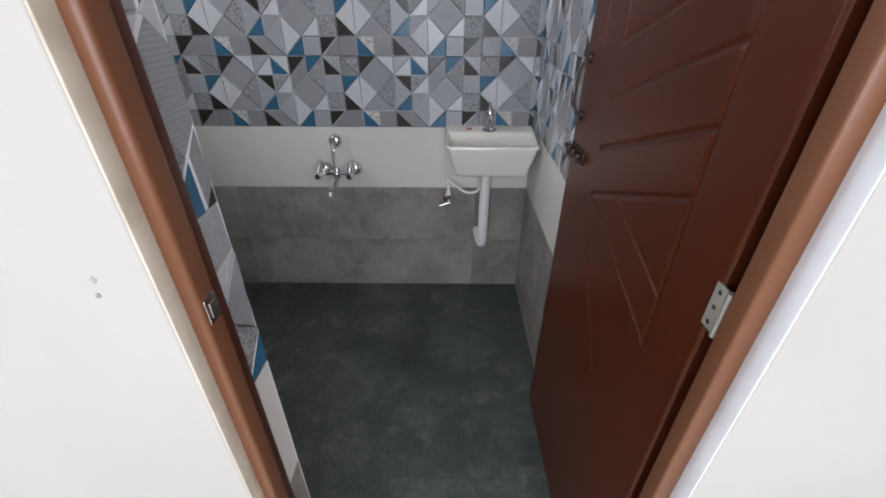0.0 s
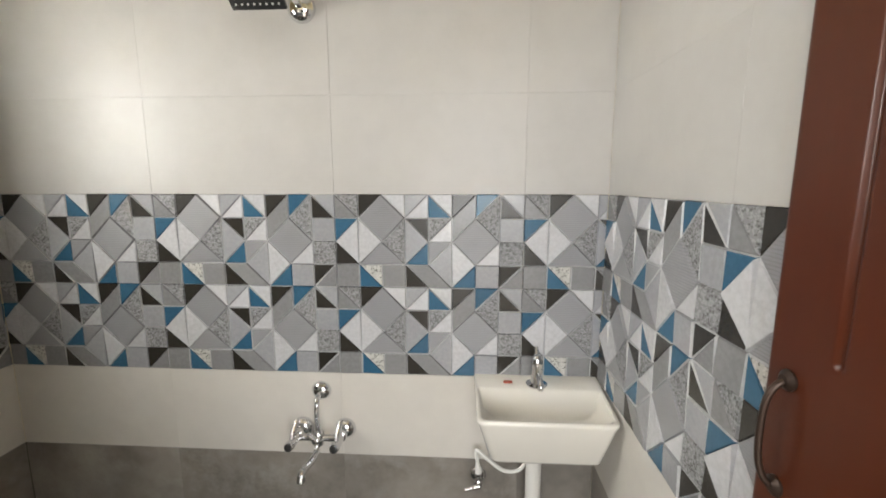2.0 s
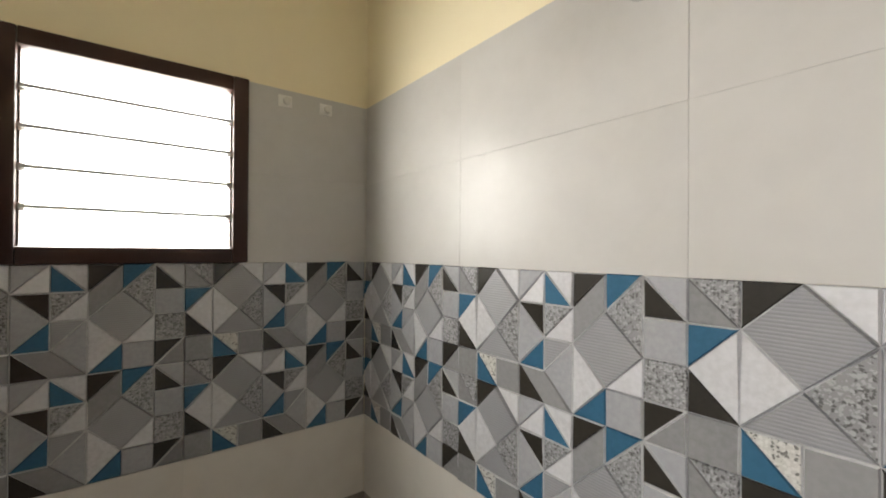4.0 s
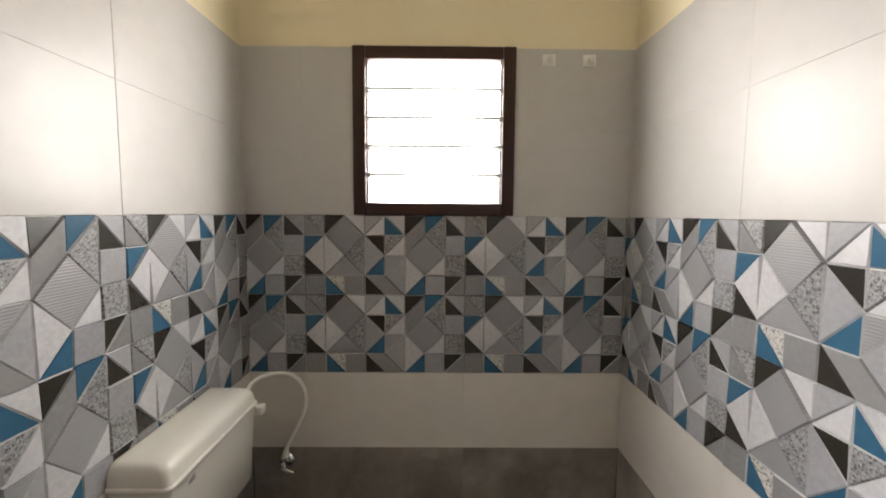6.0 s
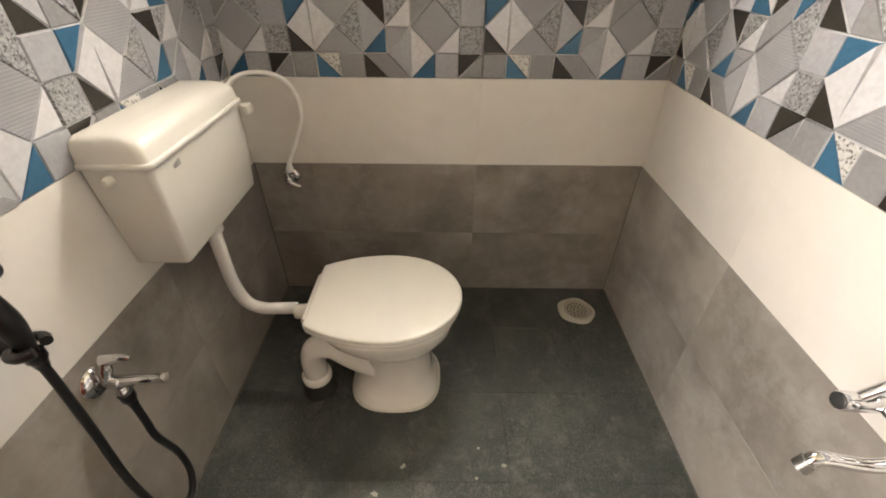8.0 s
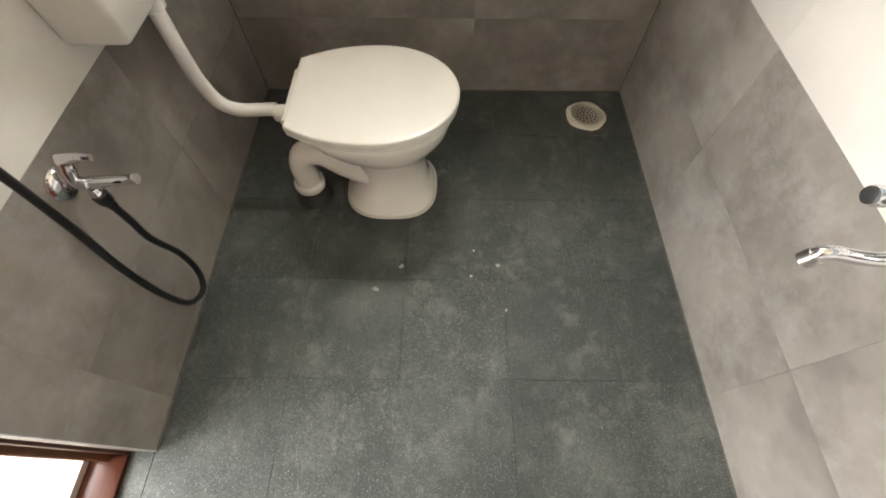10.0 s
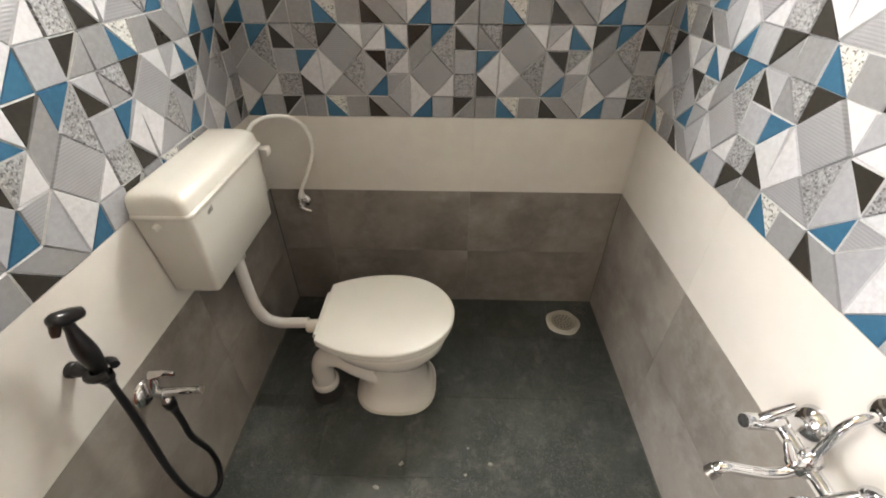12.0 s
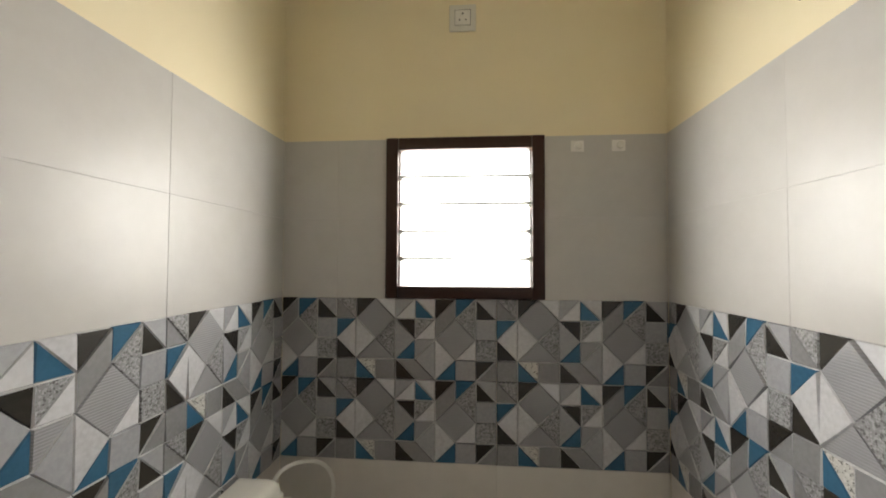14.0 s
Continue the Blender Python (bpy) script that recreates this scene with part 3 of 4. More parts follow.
def door_leaf():
    step = 0.003
    nx, nz = int(LEAF_W / step) + 1, int(2.045 / step) + 1
    xs, zs = np.linspace(0, LEAF_W, nx), np.linspace(0, 2.045, nz)
    gx, gz = np.meshgrid(xs, zs)
    depth = np.zeros_like(gx)
    for ax, az, bx, bz in GROOVES:
        dx, dz = bx - ax, bz - az
        t = np.clip(((gx - ax) * dx + (gz - az) * dz) / (dx * dx + dz * dz), 0, 1)
        d = np.hypot(gx - ax - t * dx, gz - az - t * dz)
        depth = np.maximum(depth, 0.0044 * np.clip(1 - (d / 0.0062) ** 2, 0, 1))
    edge = np.minimum(np.minimum(gx, LEAF_W - gx), 0.02)
    depth += 0.004 * np.clip(1 - edge / 0.006, 0, 1) ** 2
    verts = np.stack([gx.ravel(), (LEAF_T - depth).ravel(), gz.ravel()], 1)
    idx = np.arange(nx * nz).reshape(nz, nx)
    faces = np.stack([idx[:-1, :-1].ravel(), idx[1:, :-1].ravel(), idx[1:, 1:].ravel(), idx[:-1, 1:].ravel()], 1)
    me = bpy.data.meshes.new("leaf_face")
    me.from_pydata(verts.tolist(), [], faces.tolist())
    me.materials.append(DOOR)
    me.shade_smooth()
    ob = new("leaf_face", me)
    ob.parent = door
    part("leaf_core", boxed(0, 0, 0, LEAF_W, LEAF_T - 0.0052, 2.045), DOOR, door)


door_leaf()
# pull handle
hx = 0.668
bm = bmesh.new()
tube(bm, smooth_path([(hx, LEAF_T, 1.291), (hx + 0.001, LEAF_T + 0.013, 1.284), (hx + 0.004, LEAF_T + 0.021, 1.261), (hx + 0.005, LEAF_T + 0.023, 1.221), (hx + 0.004, LEAF_T + 0.021, 1.184), (hx + 0.001, LEAF_T + 0.013, 1.161), (hx, LEAF_T, 1.154)], 6), 0.0043, 12)
handle = part("handle", bm, BRONZE, door, "dark bronze pull handle")
for z in (1.291, 1.154):
    bm = bmesh.new()
    turned(bm, (hx, LEAF_T - 0.001, z), (0, 1, 0), [(0, 0.013), (0.004, 0.013), (0.009, 0.007)], 16)
    part("rose", bm, BRONZE, handle)
# sliding bolt
bm = bmesh.new()
block(bm, 0.590, LEAF_T - 0.001, 1.044, 0.694, LEAF_T + 0.004, 1.080, 0.002)
bolt = part("bolt_plate", bm, BRONZE, door, "dark bronze sliding door bolt")
bm = bmesh.new()
tube(bm, [(0.582, LEAF_T + 0.011, 1.062), (0.716, LEAF_T + 0.011, 1.062)], 0.0065, 14)
part("bolt_rod", bm, BRONZE, bolt)
for x in (0.601, 0.642, 0.682):
    part("bolt_bracket", boxed(x - 0.007, LEAF_T + 0.002, 1.050, x + 0.007, LEAF_T + 0.020, 1.074, bevel=0.004), BRONZE, bolt)
bm = bmesh.new()
tube(bm, [(0.660, LEAF_T + 0.012, 1.062), (0.662, LEAF_T + 0.026, 1.051), (0.664, LEAF_T + 0.029, 1.036)], 0.0042, 10)
part("bolt_lever", bm, BRONZE, bolt)
# butt hinge: one plate on the leaf, one on the jamb, knuckle between
hinge = part("hinge", boxed(-0.016, LEAF_T - 0.002, 1.0378, 0.010, LEAF_T + 0.0012, 1.1083, bevel=0.0006), HINGE_STEEL, door, "steel butt hinge")
bm = bmesh.new()
for a, b in ((1.0370, 1.0591), (1.0600, 1.0862), (1.0870, 1.1092)):
    tube(bm, [(-0.020, LEAF_T + 0.001, a), (-0.020, LEAF_T + 0.001, b)], 0.0045, 12)
part("hinge_knuckle", bm, HINGE_STEEL, hinge)
part("hinge_plate", boxed(-0.048, LEAF_T - 0.004, 1.0378, -0.023, LEAF_T - 0.0005, 1.1083, bevel=0.0006), HINGE_STEEL, hinge)
for x in (-0.002, -0.036):
    for z in (1.0485, 1.0731, 1.0977):
        bm = bmesh.new()
        turned(bm, (x, LEAF_T - 0.001, z), (0, 1, 0), [(0, 0.0040), (0.0026, 0.0040), (0.0034, 0.002)], 10)
        part("screw", bm, CHROME, hinge)

# ---- toilet ----
TX = 0.338
toilet = thing("toilet", "white ceramic floor-standing toilet with closed lid", "toilet", (TX, 0.512, 0))


def oval(cy, hy, hx, z, n=40, sq=2.3, dx=0.0):
    out = []
    for i in range(n):
        a = 2 * math.pi * i / n
        c, s = math.cos(a), math.sin(a)
        out.append((dx + hx * math.copysign(abs(c) ** (2 / sq), c), cy - 0.5 + hy * math.copysign(abs(s) ** (2 / sq), s), z))
    return out


bm = bmesh.new()
rings(bm, [oval(0.524, 0.146, 0.137, 0.0, sq=2.7), oval(0.524, 0.146, 0.137, 0.012, sq=2.7), oval(0.530, 0.129, 0.119, 0.03, sq=2.5), oval(0.533, 0.114, 0.095, 0.08),
           oval(0.537, 0.110, 0.088, 0.13), oval(0.537, 0.112, 0.092, 0.18), oval(0.532, 0.135, 0.118, 0.225), oval(0.520, 0.172, 0.150, 0.265),
           oval(0.513, 0.206, 0.174, 0.312), oval(0.508, 0.217, 0.182, 0.345), oval(0.508, 0.218, 0.183, 0.362), oval(0.508, 0.210, 0.175, 0.370)])
part("bowl", bm, CERAMIC, toilet, "white glazed ceramic bowl and foot", angle=60)


def seat_outline(grow, z, n=56):
    pts = []
    for i in range(n + 1):
        a = math.pi * i / n
        y = 0.52 + 0.221 * math.sin(a)
        x = (0.191) * math.cos(a)
        pts.append((x, y))
    back = 0.222
    for i in range(1, 9):
        y = 0.52 - back * i / 8
        pts.append((-0.191 * (1 - 0.31 * ((0.52 - y) / back) ** 2.2), y))
    for i in range(1, 6):
        pts.append((-0.1318 + 0.2636 * i / 6, 0.297))
    for i in range(8, 0, -1):
        y = 0.52 - back * i / 8
        pts.append((0.191 * (1 - 0.31 * ((0.52 - y) / back) ** 2.2), y))
    cx, cy = 0, 0.50
    return [(cx + (x - cx) * (1 + grow), cy + (y - cy) * (1 + grow) - 0.5, z) for x, y in pts]


bm = bmesh.new()
rings(bm, [seat_outline(-0.03, 0.3660), seat_outline(0.0, 0.3690), seat_outline(0.0, 0.3780), seat_outline(-0.02, 0.3810)])
part("seat", bm, PLASTIC, toilet, "ivory plastic seat", angle=50)
bm = bmesh.new()
rings(bm, [seat_outline(-0.02, 0.3812), seat_outline(0.008, 0.3840), seat_outline(0.010, 0.3945), seat_outline(0.004, 0.3975), seat_outline(-0.010, 0.3992), seat_outline(-0.05, 0.4000), seat_outline(-0.5, 0.4012), seat_outline(-0.96, 0.4015)])
part("lid", bm, PLASTIC, toilet, "closed ivory plastic lid", angle=50)
bm = bmesh.new()
tube(bm, [(-0.10, 0.290 - 0.5, 0.378), (0.10, 0.290 - 0.5, 0.378)], 0.010, 14)
part("lid_hinge", bm, PLASTIC, toilet)
bm = bmesh.new()
turned(bm, (0.0, 0.225 - 0.5, 0.318), (0, 1, 0.05), [(0, 0.021), (0.006, 0.024), (0.05, 0.025), (0.10, 0.045)], 24)
part("inlet", bm, CERAMIC, toilet, angle=60)
bm = bmesh.new()
tube(bm, smooth_path([(0.03, 0.53 - 0.5, 0.085), (0.035, 0.46 - 0.5, 0.105), (0.04, 0.39 - 0.5, 0.155), (0.042, 0.335 - 0.5, 0.205), (0.045, 0.285 - 0.5, 0.205), (0.045, 0.262 - 0.5, 0.160), (0.045, 0.260 - 0.5, 0.10), (0.045, 0.260 - 0.5, 0.062)], 6), 0.040, 22)
part("trap", bm, CERAMIC, toilet, "white ceramic outlet trap", angle=60)
bm = bmesh.new()
turned(bm, (0.045, 0.260 - 0.5, 0.052), (0, 0, 1), [(0.0, 0.047), (0.004, 0.050), (0.024, 0.050), (0.030, 0.043)], 24)
part("trap_collar", bm, CERAMIC, toilet, "white spigot collar", angle=50)
bm = bmesh.new()
turned(bm, (0.045, 0.260 - 0.5, 0.0), (0, 0, 1), [(0.0, 0.060), (0.012, 0.057), (0.046, 0.054), (0.054, 0.051), (0.054, 0.046)], 24)
part("floor_socket", bm, RUBBER, toilet, "dark grey rubber floor socket")
bm = bmesh.new()
rings(bm, [oval(0.524, 0.154, 0.145, 0.0, sq=2.7), oval(0.524, 0.151, 0.142, 0.004, sq=2.7), oval(0.524, 0.146, 0.137, 0.006, sq=2.7)])
part("cement_fillet", bm, WHITE_CEMENT, toilet, "thin white cement line round the foot")

# ---- cistern ----
cistern = thing("cistern", "ivory plastic wall-hung flush cistern above the toilet", "cistern", (0.338, 0.0, 0.778))


def rrect(x0, x1, y0, y1, z, r=0.02, n=5):
    out = []
    for cx, cy, a0 in ((x1 - r, y1 - r, 0), (x0 + r, y1 - r, 90), (x0 + r, y0 + 0.004, 180), (x1 - r, y0 + 0.004, 270)):
        rr = r if a0 < 180 else 0.004
        cxx = cx if a0 < 180 else (x0 + 0.004 if a0 == 180 else x1 - 0.004)
        for i in range(n + 1):
            a = radians(a0 + 90 * i / n)
            out.append((cxx + rr * math.cos(a), cy + rr * math.sin(a), z))
    return out


bm = bmesh.new()
rings(bm, [rrect(-0.199, 0.184, 0.006, 0.112, -0.122, 0.010), rrect(-0.205, 0.190, 0.003, 0.119, -0.1195, 0.012), rrect(-0.207, 0.192, 0.003, 0.122, -0.115, 0.013),
           rrect(-0.213, 0.205, 0.003, 0.131, 0.03, 0.014), rrect(-0.217, 0.213, 0.003, 0.136, 0.128, 0.015)])
part("tank", bm, PLASTIC, cistern, "ivory plastic tank", angle=50)
bm = bmesh.new()
rings(bm, [rrect(-0.216, 0.212, 0.002, 0.135, 0.121, 0.015), rrect(-0.222, 0.218, 0.002, 0.142, 0.1215, 0.017), rrect(-0.224, 0.220, 0.002, 0.144, 0.1235, 0.018), rrect(-0.224, 0.220, 0.002, 0.144, 0.130, 0.018), rrect(-0.222, 0.218, 0.002, 0.142, 0.1325, 0.017), rrect(-0.219, 0.215, 0.002, 0.138, 0.1335, 0.016),
           rrect(-0.217, 0.213, 0.002, 0.135, 0.155, 0.017), rrect(-0.215, 0.211, 0.002, 0.132, 0.164, 0.018), rrect(-0.211, 0.207, 0.003, 0.126, 0.1715, 0.020), rrect(-0.205, 0.201, 0.004, 0.116, 0.1775, 0.022), rrect(-0.196, 0.192, 0.006, 0.102, 0.1815, 0.022), rrect(-0.170, 0.166, 0.012, 0.075, 0.184, 0.02)])
part("cover", bm, PLASTIC, cistern, "rounded ivory plastic cover", angle=60)
bm = bmesh.new()
block(bm, -0.226, 0.110, 0.098, -0.206, 0.158, 0.116, 0.004)
block(bm, -0.232, 0.142, 0.090, -0.196, 0.164, 0.117, 0.006)
part("flush_lever", bm, PLASTIC, cistern, "ivory plastic flush lever")
bm = bmesh.new()
turned(bm, (0.208, 0.052, 0.100), (1, 0, 0), [(0, 0.010), (0.015, 0.009), (0.019, 0.006)], 16)
part("side_plug", bm, PLASTIC, cistern, "round plastic side plug")
bm = bmesh.new()
for i, (a, b) in enumerate(((-0.012, -0.002), (0.0, 0.006), (0.008, 0.013))):
    block(bm, 0.125 + a, 0.1325, 0.090, 0.125 + b, 0.1356, 0.104 - 0.003 * i)
part("maker_mark", bm, GROUT, cistern, "faint grey maker mark")

flush_pipe = thing("flush_pipe", "white plastic flush pipe bending into the toilet", "pipe", (0.326, 0.066, 0.4))
FP = [(0, 0.0, 0.262), (0, 0.0, 0.20), (0, -0.002, 0.10), (0, 0.002, 0.01), (0, 0.022, -0.055), (0, 0.065, -0.080), (0, 0.12, -0.080), (0, 0.172, -0.078)]
bm = bmesh.new()
tube(bm, smooth_path(FP, 8), 0.0185, 20)
part("pipe", bm, PVC, flush_pipe, angle=60)
bm = bmesh.new()
turned(bm, (0, 0, 0.205), (0, 0, 1), [(0, 0.0195), (0.006, 0.027), (0.04, 0.028), (0.047, 0.022)], 20)
part("coupling_nut", bm, PVC, flush_pipe, "white plastic coupling nut")


# ---- angle valves and hoses ----


def angle_valve(name, label, wall_point, normal, spout_dir, lever_dir, rose=0.029):
    """A chrome angle valve on a wall flange: body along the normal, outlet along spout_dir."""
    t = thing(name, label, "valve", wall_point)
    n, s, l = Vector(normal), Vector(spout_dir), Vector(lever_dir)
    bm = bmesh.new()
    turned(bm, n * -0.001, n, [(0, rose), (0.004, rose), (0.012, rose * 0.78), (0.016, rose * 0.46)], 24)
    part("flange", bm, CHROME, t, "round chrome wall flange", angle=60)
    bm = bmesh.new()
    turned(bm, n * 0.012, n, [(0, 0.010), (0.022, 0.010), (0.024, 0.014), (0.042, 0.014), (0.046, 0.009)], 20)
    part("body", bm, CHROME, t, angle=50)
    bm = bmesh.new()
    turned(bm, n * 0.044, s, [(0, 0.009), (0.020, 0.009), (0.022, 0.011), (0.034, 0.011)], 16)
    part("outlet", bm, CHROME, t, angle=50)
    bm = bmesh.new()
    tube(bm, [n * 0.052, n * 0.062, n * 0.064 + l * 0.02, n * 0.066 + l * 0.045], [0.010, 0.010, 0.007, 0.006], 12)
    part("lever", bm, CHROME, t, "chrome lever", angle=50)
    return t


def hose(name, label, points, radius, mat, ferrule=None):
    t = thing(name, label, "hose", points[0])
    o = Vector(points[0])
    bm = bmesh.new()
    line = [q - o for q in smooth_path(points, 9)]
    tube(bm, line, radius, 12)
    part("tube", bm, mat, t, angle=60)
    for p, q in ((line[0], line[3]), (line[-1], line[-4])):
        bm = bmesh.new()
        turned(bm, p, q - p, [(0, radius * 1.9), (0.016, radius * 1.9), (0.02, radius * 1.5), (0.034, radius * 1.2)], 14)
        part("ferrule", bm, ferrule or mat, t, angle=50)
    return t


angle_valve("angle_valve", "chrome angle valve on grey tiles feeding the cistern", (X0 + 0.001, 0.135, 0.552), (1, 0, 0), (0, 0, 1), (0, 1, -0.3))
hose("inlet_hose", "white flexible hose looping up to the cistern", [(X0 + 0.045, 0.142, 0.588), (X0 + 0.044, 0.152, 0.63), (X0 + 0.043, 0.190, 0.705), (X0 + 0.046, 0.224, 0.79), (X0 + 0.058, 0.222, 0.868), (X0 + 0.085, 0.190, 0.922), (X0 + 0.135, 0.140, 0.946), (X0 + 0.190, 0.096, 0.938), (X0 + 0.250, 0.078, 0.890)], 0.0066, HOSE)
angle_valve("angle_valve", "chrome angle valve on grey tiles under the washbasin", (1.507, Y1 - 0.001, 0.545), (0, -1, 0), (0, 0, 1), (-1, 0, -0.25))
hose("basin_hose", "white flexible hose under the washbasin", [(1.507, Y1 - 0.045, 0.582), (1.503, Y1 - 0.046, 0.625), (1.500, Y1 - 0.050, 0.665), (1.535, Y1 - 0.056, 0.640), (1.590, Y1 - 0.060, 0.603), (1.645, Y1 - 0.05, 0.605), (1.672, Y1 - 0.035, 0.66), (1.684, Y1 - 0.045, 0.775)], 0.0058, HOSE)

# ---- health faucet: valve, hose, hook, handset ----
jet = angle_valve("bib_valve", "chrome valve with long lever on grey tiles", (0.762, 0.001, 0.537), (0, 1, 0), (0.1, 0.1, -1), (-0.10, 0.95, 0.02), 0.036)
bm = bmesh.new()
tube(bm, [Vector((-0.002, 0.046, 0.0)), Vector((-0.004, 0.070, 0.002)), Vector((-0.007, 0.112, 0.004)), Vector((-0.009, 0.132, 0.004)), Vector((-0.0095, 0.134, 0.004)), Vector((-0.010, 0.140, 0.004))], [0.013, 0.0115, 0.0095, 0.0095, 0.0115, 0.0105], 16)
part("outlet_bar", bm, CHROME, jet, "long chrome outlet bar", angle=50)
bm = bmesh.new()
tube(bm, [Vector((0, 0.026, 0.006)), Vector((-0.006, 0.030, 0.034)), Vector((-0.014, 0.034, 0.050)), Vector((-0.018, 0.062, 0.053)), Vector((-0.020, 0.082, 0.050))], [0.012, 0.015, 0.014, 0.009, 0.006], 16)
part("handle", bm, CHROME, jet, "short chrome handle", angle=50)
JH = [(0.766, 0.052, 0.508), (0.768, 0.056, 0.478), (0.770, 0.058, 0.420), (0.773, 0.060, 0.356), (0.752, 0.060, 0.247), (0.757, 0.060, 0.157), (0.790, 0.060, 0.112), (0.842, 0.060, 0.147), (0.865, 0.060, 0.249), (0.869, 0.060, 0.386), (0.859, 0.060, 0.526), (0.853, 0.060, 0.639), (0.850, 0.060, 0.735)]
hose("jet_hose", "black rubber hose hanging in a loop", JH, 0.0080, BLACK, BLACK)
hook = thing("jet_holder", "black plastic wall hook holding the hand spray", "holder", (0.851, 0.0, 0.745))
bm = bmesh.new()
turned(bm, (0, -0.001, 0), (0, 1, 0), [(0, 0.0165), (0.010, 0.0165), (0.013, 0.014)], 22)
part("backplate", bm, BLACK, hook)
bm = bmesh.new()
turned(bm, (0, 0.010, 0), (0, 1, 0), [(0, 0.0145), (0.03, 0.0135), (0.036, 0.010)], 20)
tube(bm, smooth_path([(0.006, 0.040, 0.0), (0.020, 0.050, 0.001), (0.022, 0.068, 0.002), (0.012, 0.082, 0.003)], 6), 0.0085, 14)
tube(bm, smooth_path([(-0.006, 0.040, 0.0), (-0.020, 0.050, 0.001), (-0.022, 0.068, 0.002), (-0.012, 0.082, 0.003)], 6), 0.0085, 14)
part("cradle", bm, BLACK, hook, angle=60)
spray = thing("hand_spray", "black plastic hand spray resting in its hook", "spray", (0.850, 0.060, 0.748))
bm = bmesh.new()
line = smooth_path([(0, 0, -0.016), (0.0, 0.0, 0.015), (0.0, 0.0, 0.045), (0.0, 0.0, 0.075), (-0.002, 0.0, 0.105), (-0.004, 0.0, 0.132)], 6)
tube(bm, line, [0.0100 + 0.0085 * math.sin(math.pi * min(1.0, i / 26)) ** 1.3 for i in range(len(line))], 18)
part("grip", bm, BLACK, spray, angle=60)
bm = bmesh.new()
tube(bm, [(-0.036, 0.0, 0.121), (-0.033, 0.0, 0.123), (-0.018, 0.0, 0.131), (-0.002, 0.0, 0.139), (0.011, 0.0, 0.146), (0.018, 0.0, 0.149), (0.021, 0.0, 0.150)], [0.006, 0.0120, 0.0145, 0.0150, 0.0145, 0.011, 0.005], 18)
part("head", bm, BLACK, spray, angle=60)
bm = bmesh.new()
tube(bm, [(0.013, 0.0, 0.142), (0.022, 0.0, 0.128), (0.026, 0.0, 0.121)], [0.010, 0.0085, 0.006], 12)
part("nozzle_tip", bm, BRONZE, spray, "small brownish nozzle tip")

# ---- wall mixer ----
MX, MZ = 0.976, 0.700
mixer = thing("wall_mixer", "chrome two-handle wall mixer with overhead pipe bend", "tap", (MX, Y1, MZ))
for x in (-0.073, 0.073):
    bm = bmesh.new()
    turned(bm, (x, 0.001, 0), (0, -1, 0), [(0, 0.036), (0.004, 0.036), (0.016, 0.030), (0.026, 0.016)], 28)
    part("flange", bm, CHROME, mixer, "domed chrome wall flange", angle=60)
    bm = bmesh.new()
    turned(bm, (x, -0.022, 0), (0, -1, 0), [(0, 0.0125), (0.018, 0.0125), (0.020, 0.017), (0.036, 0.017), (0.038, 0.0135), (0.066, 0.0135)], 22)
    part("leg", bm, CHROME, mixer, angle=50)
    bm = bmesh.new()
    turned(bm, (x, -0.078, 0.002), (0, -1, 0.10), [(0, 0.0135), (0.012, 0.0150), (0.050, 0.0155), (0.056, 0.0135)], 22)
    knob = part("handle", bm, CHROME, mixer, "chrome quarter-turn handle", angle=50)
    bm = bmesh.new()
    tube(bm, [(x, -0.105, 0.012), (x + 0.002, -0.085, 0.038), (x + 0.004, -0.066, 0.062)], [0.010, 0.0105, 0.007], 14)
    part("lever", bm, CHROME, knob, angle=50)
    bm = bmesh.new()
    turned(bm, (x, -0.1335, 0.0077), (0, -1, 0.10), [(0, 0.0125), (0.002, 0.0125), (0.003, 0.0105)], 22)
    part("end_cap", bm, STEEL_DARK, knob, "dark end disc")
bm = bmesh.new()
tube(bm, [(-0.073, -0.062, 0), (0.073, -0.062, 0)], 0.0115, 18)
turned(bm, (0, -0.062, -0.026), (0, 0, 1), [(0, 0.014), (0.006, 0.018), (0.046, 0.018), (0.052, 0.013)], 22)
part("bridge", bm, CHROME, mixer, "chrome bridge body", angle=50)
bm = bmesh.new()
turned(bm, (0, -0.066, 0.002), (0, -1, 0.15), [(0, 0.012), (0.026, 0.014), (0.03, 0.010)], 16)
tube(bm, [(0, -0.09, 0.008), (-0.012, -0.096, 0.022), (-0.020, -0.100, 0.036)], [0.010, 0.0085, 0.006], 12)
part("diverter", bm, CHROME, mixer, "chrome diverter lever", angle=50)
bm = bmesh.new()
tube(bm, smooth_path([(0, -0.062, -0.012), (0.0, -0.085, -0.034), (-0.002, -0.115, -0.042), (-0.004, -0.150, -0.038), (-0.006, -0.180, -0.032), (-0.007, -0.193, -0.036), (-0.007, -0.199, -0.048)], 6), 0.0105, 18)
part("spout", bm, CHROME, mixer, "long curved chrome spout", angle=60)
bm = bmesh.new()
turned(bm, (-0.007, -0.197, -0.040), (0.0, -0.35, -1), [(0, 0.012), (0.018, 0.0125), (0.020, 0.009)], 18)
part("aerator", bm, CHROME_DULL, mixer)
bm = bmesh.new()
tube(bm, smooth_path([(0, -0.062, 0.022), (-0.002, -0.062, 0.060), (-0.002, -0.062, 0.100), (-0.002, -0.056, 0.120), (-0.004, -0.040, 0.133), (-0.005, -0.012, 0.136)], 7), 0.0082, 16)
part("bend_pipe", bm, CHROME, mixer, "chrome pipe bend to the overhead outlet", angle=60)
bm = bmesh.new()
turned(bm, (-0.005, 0.001, 0.136), (0, -1, 0), [(0, 0.033), (0.004, 0.033), (0.014, 0.027), (0.022, 0.013)], 28)
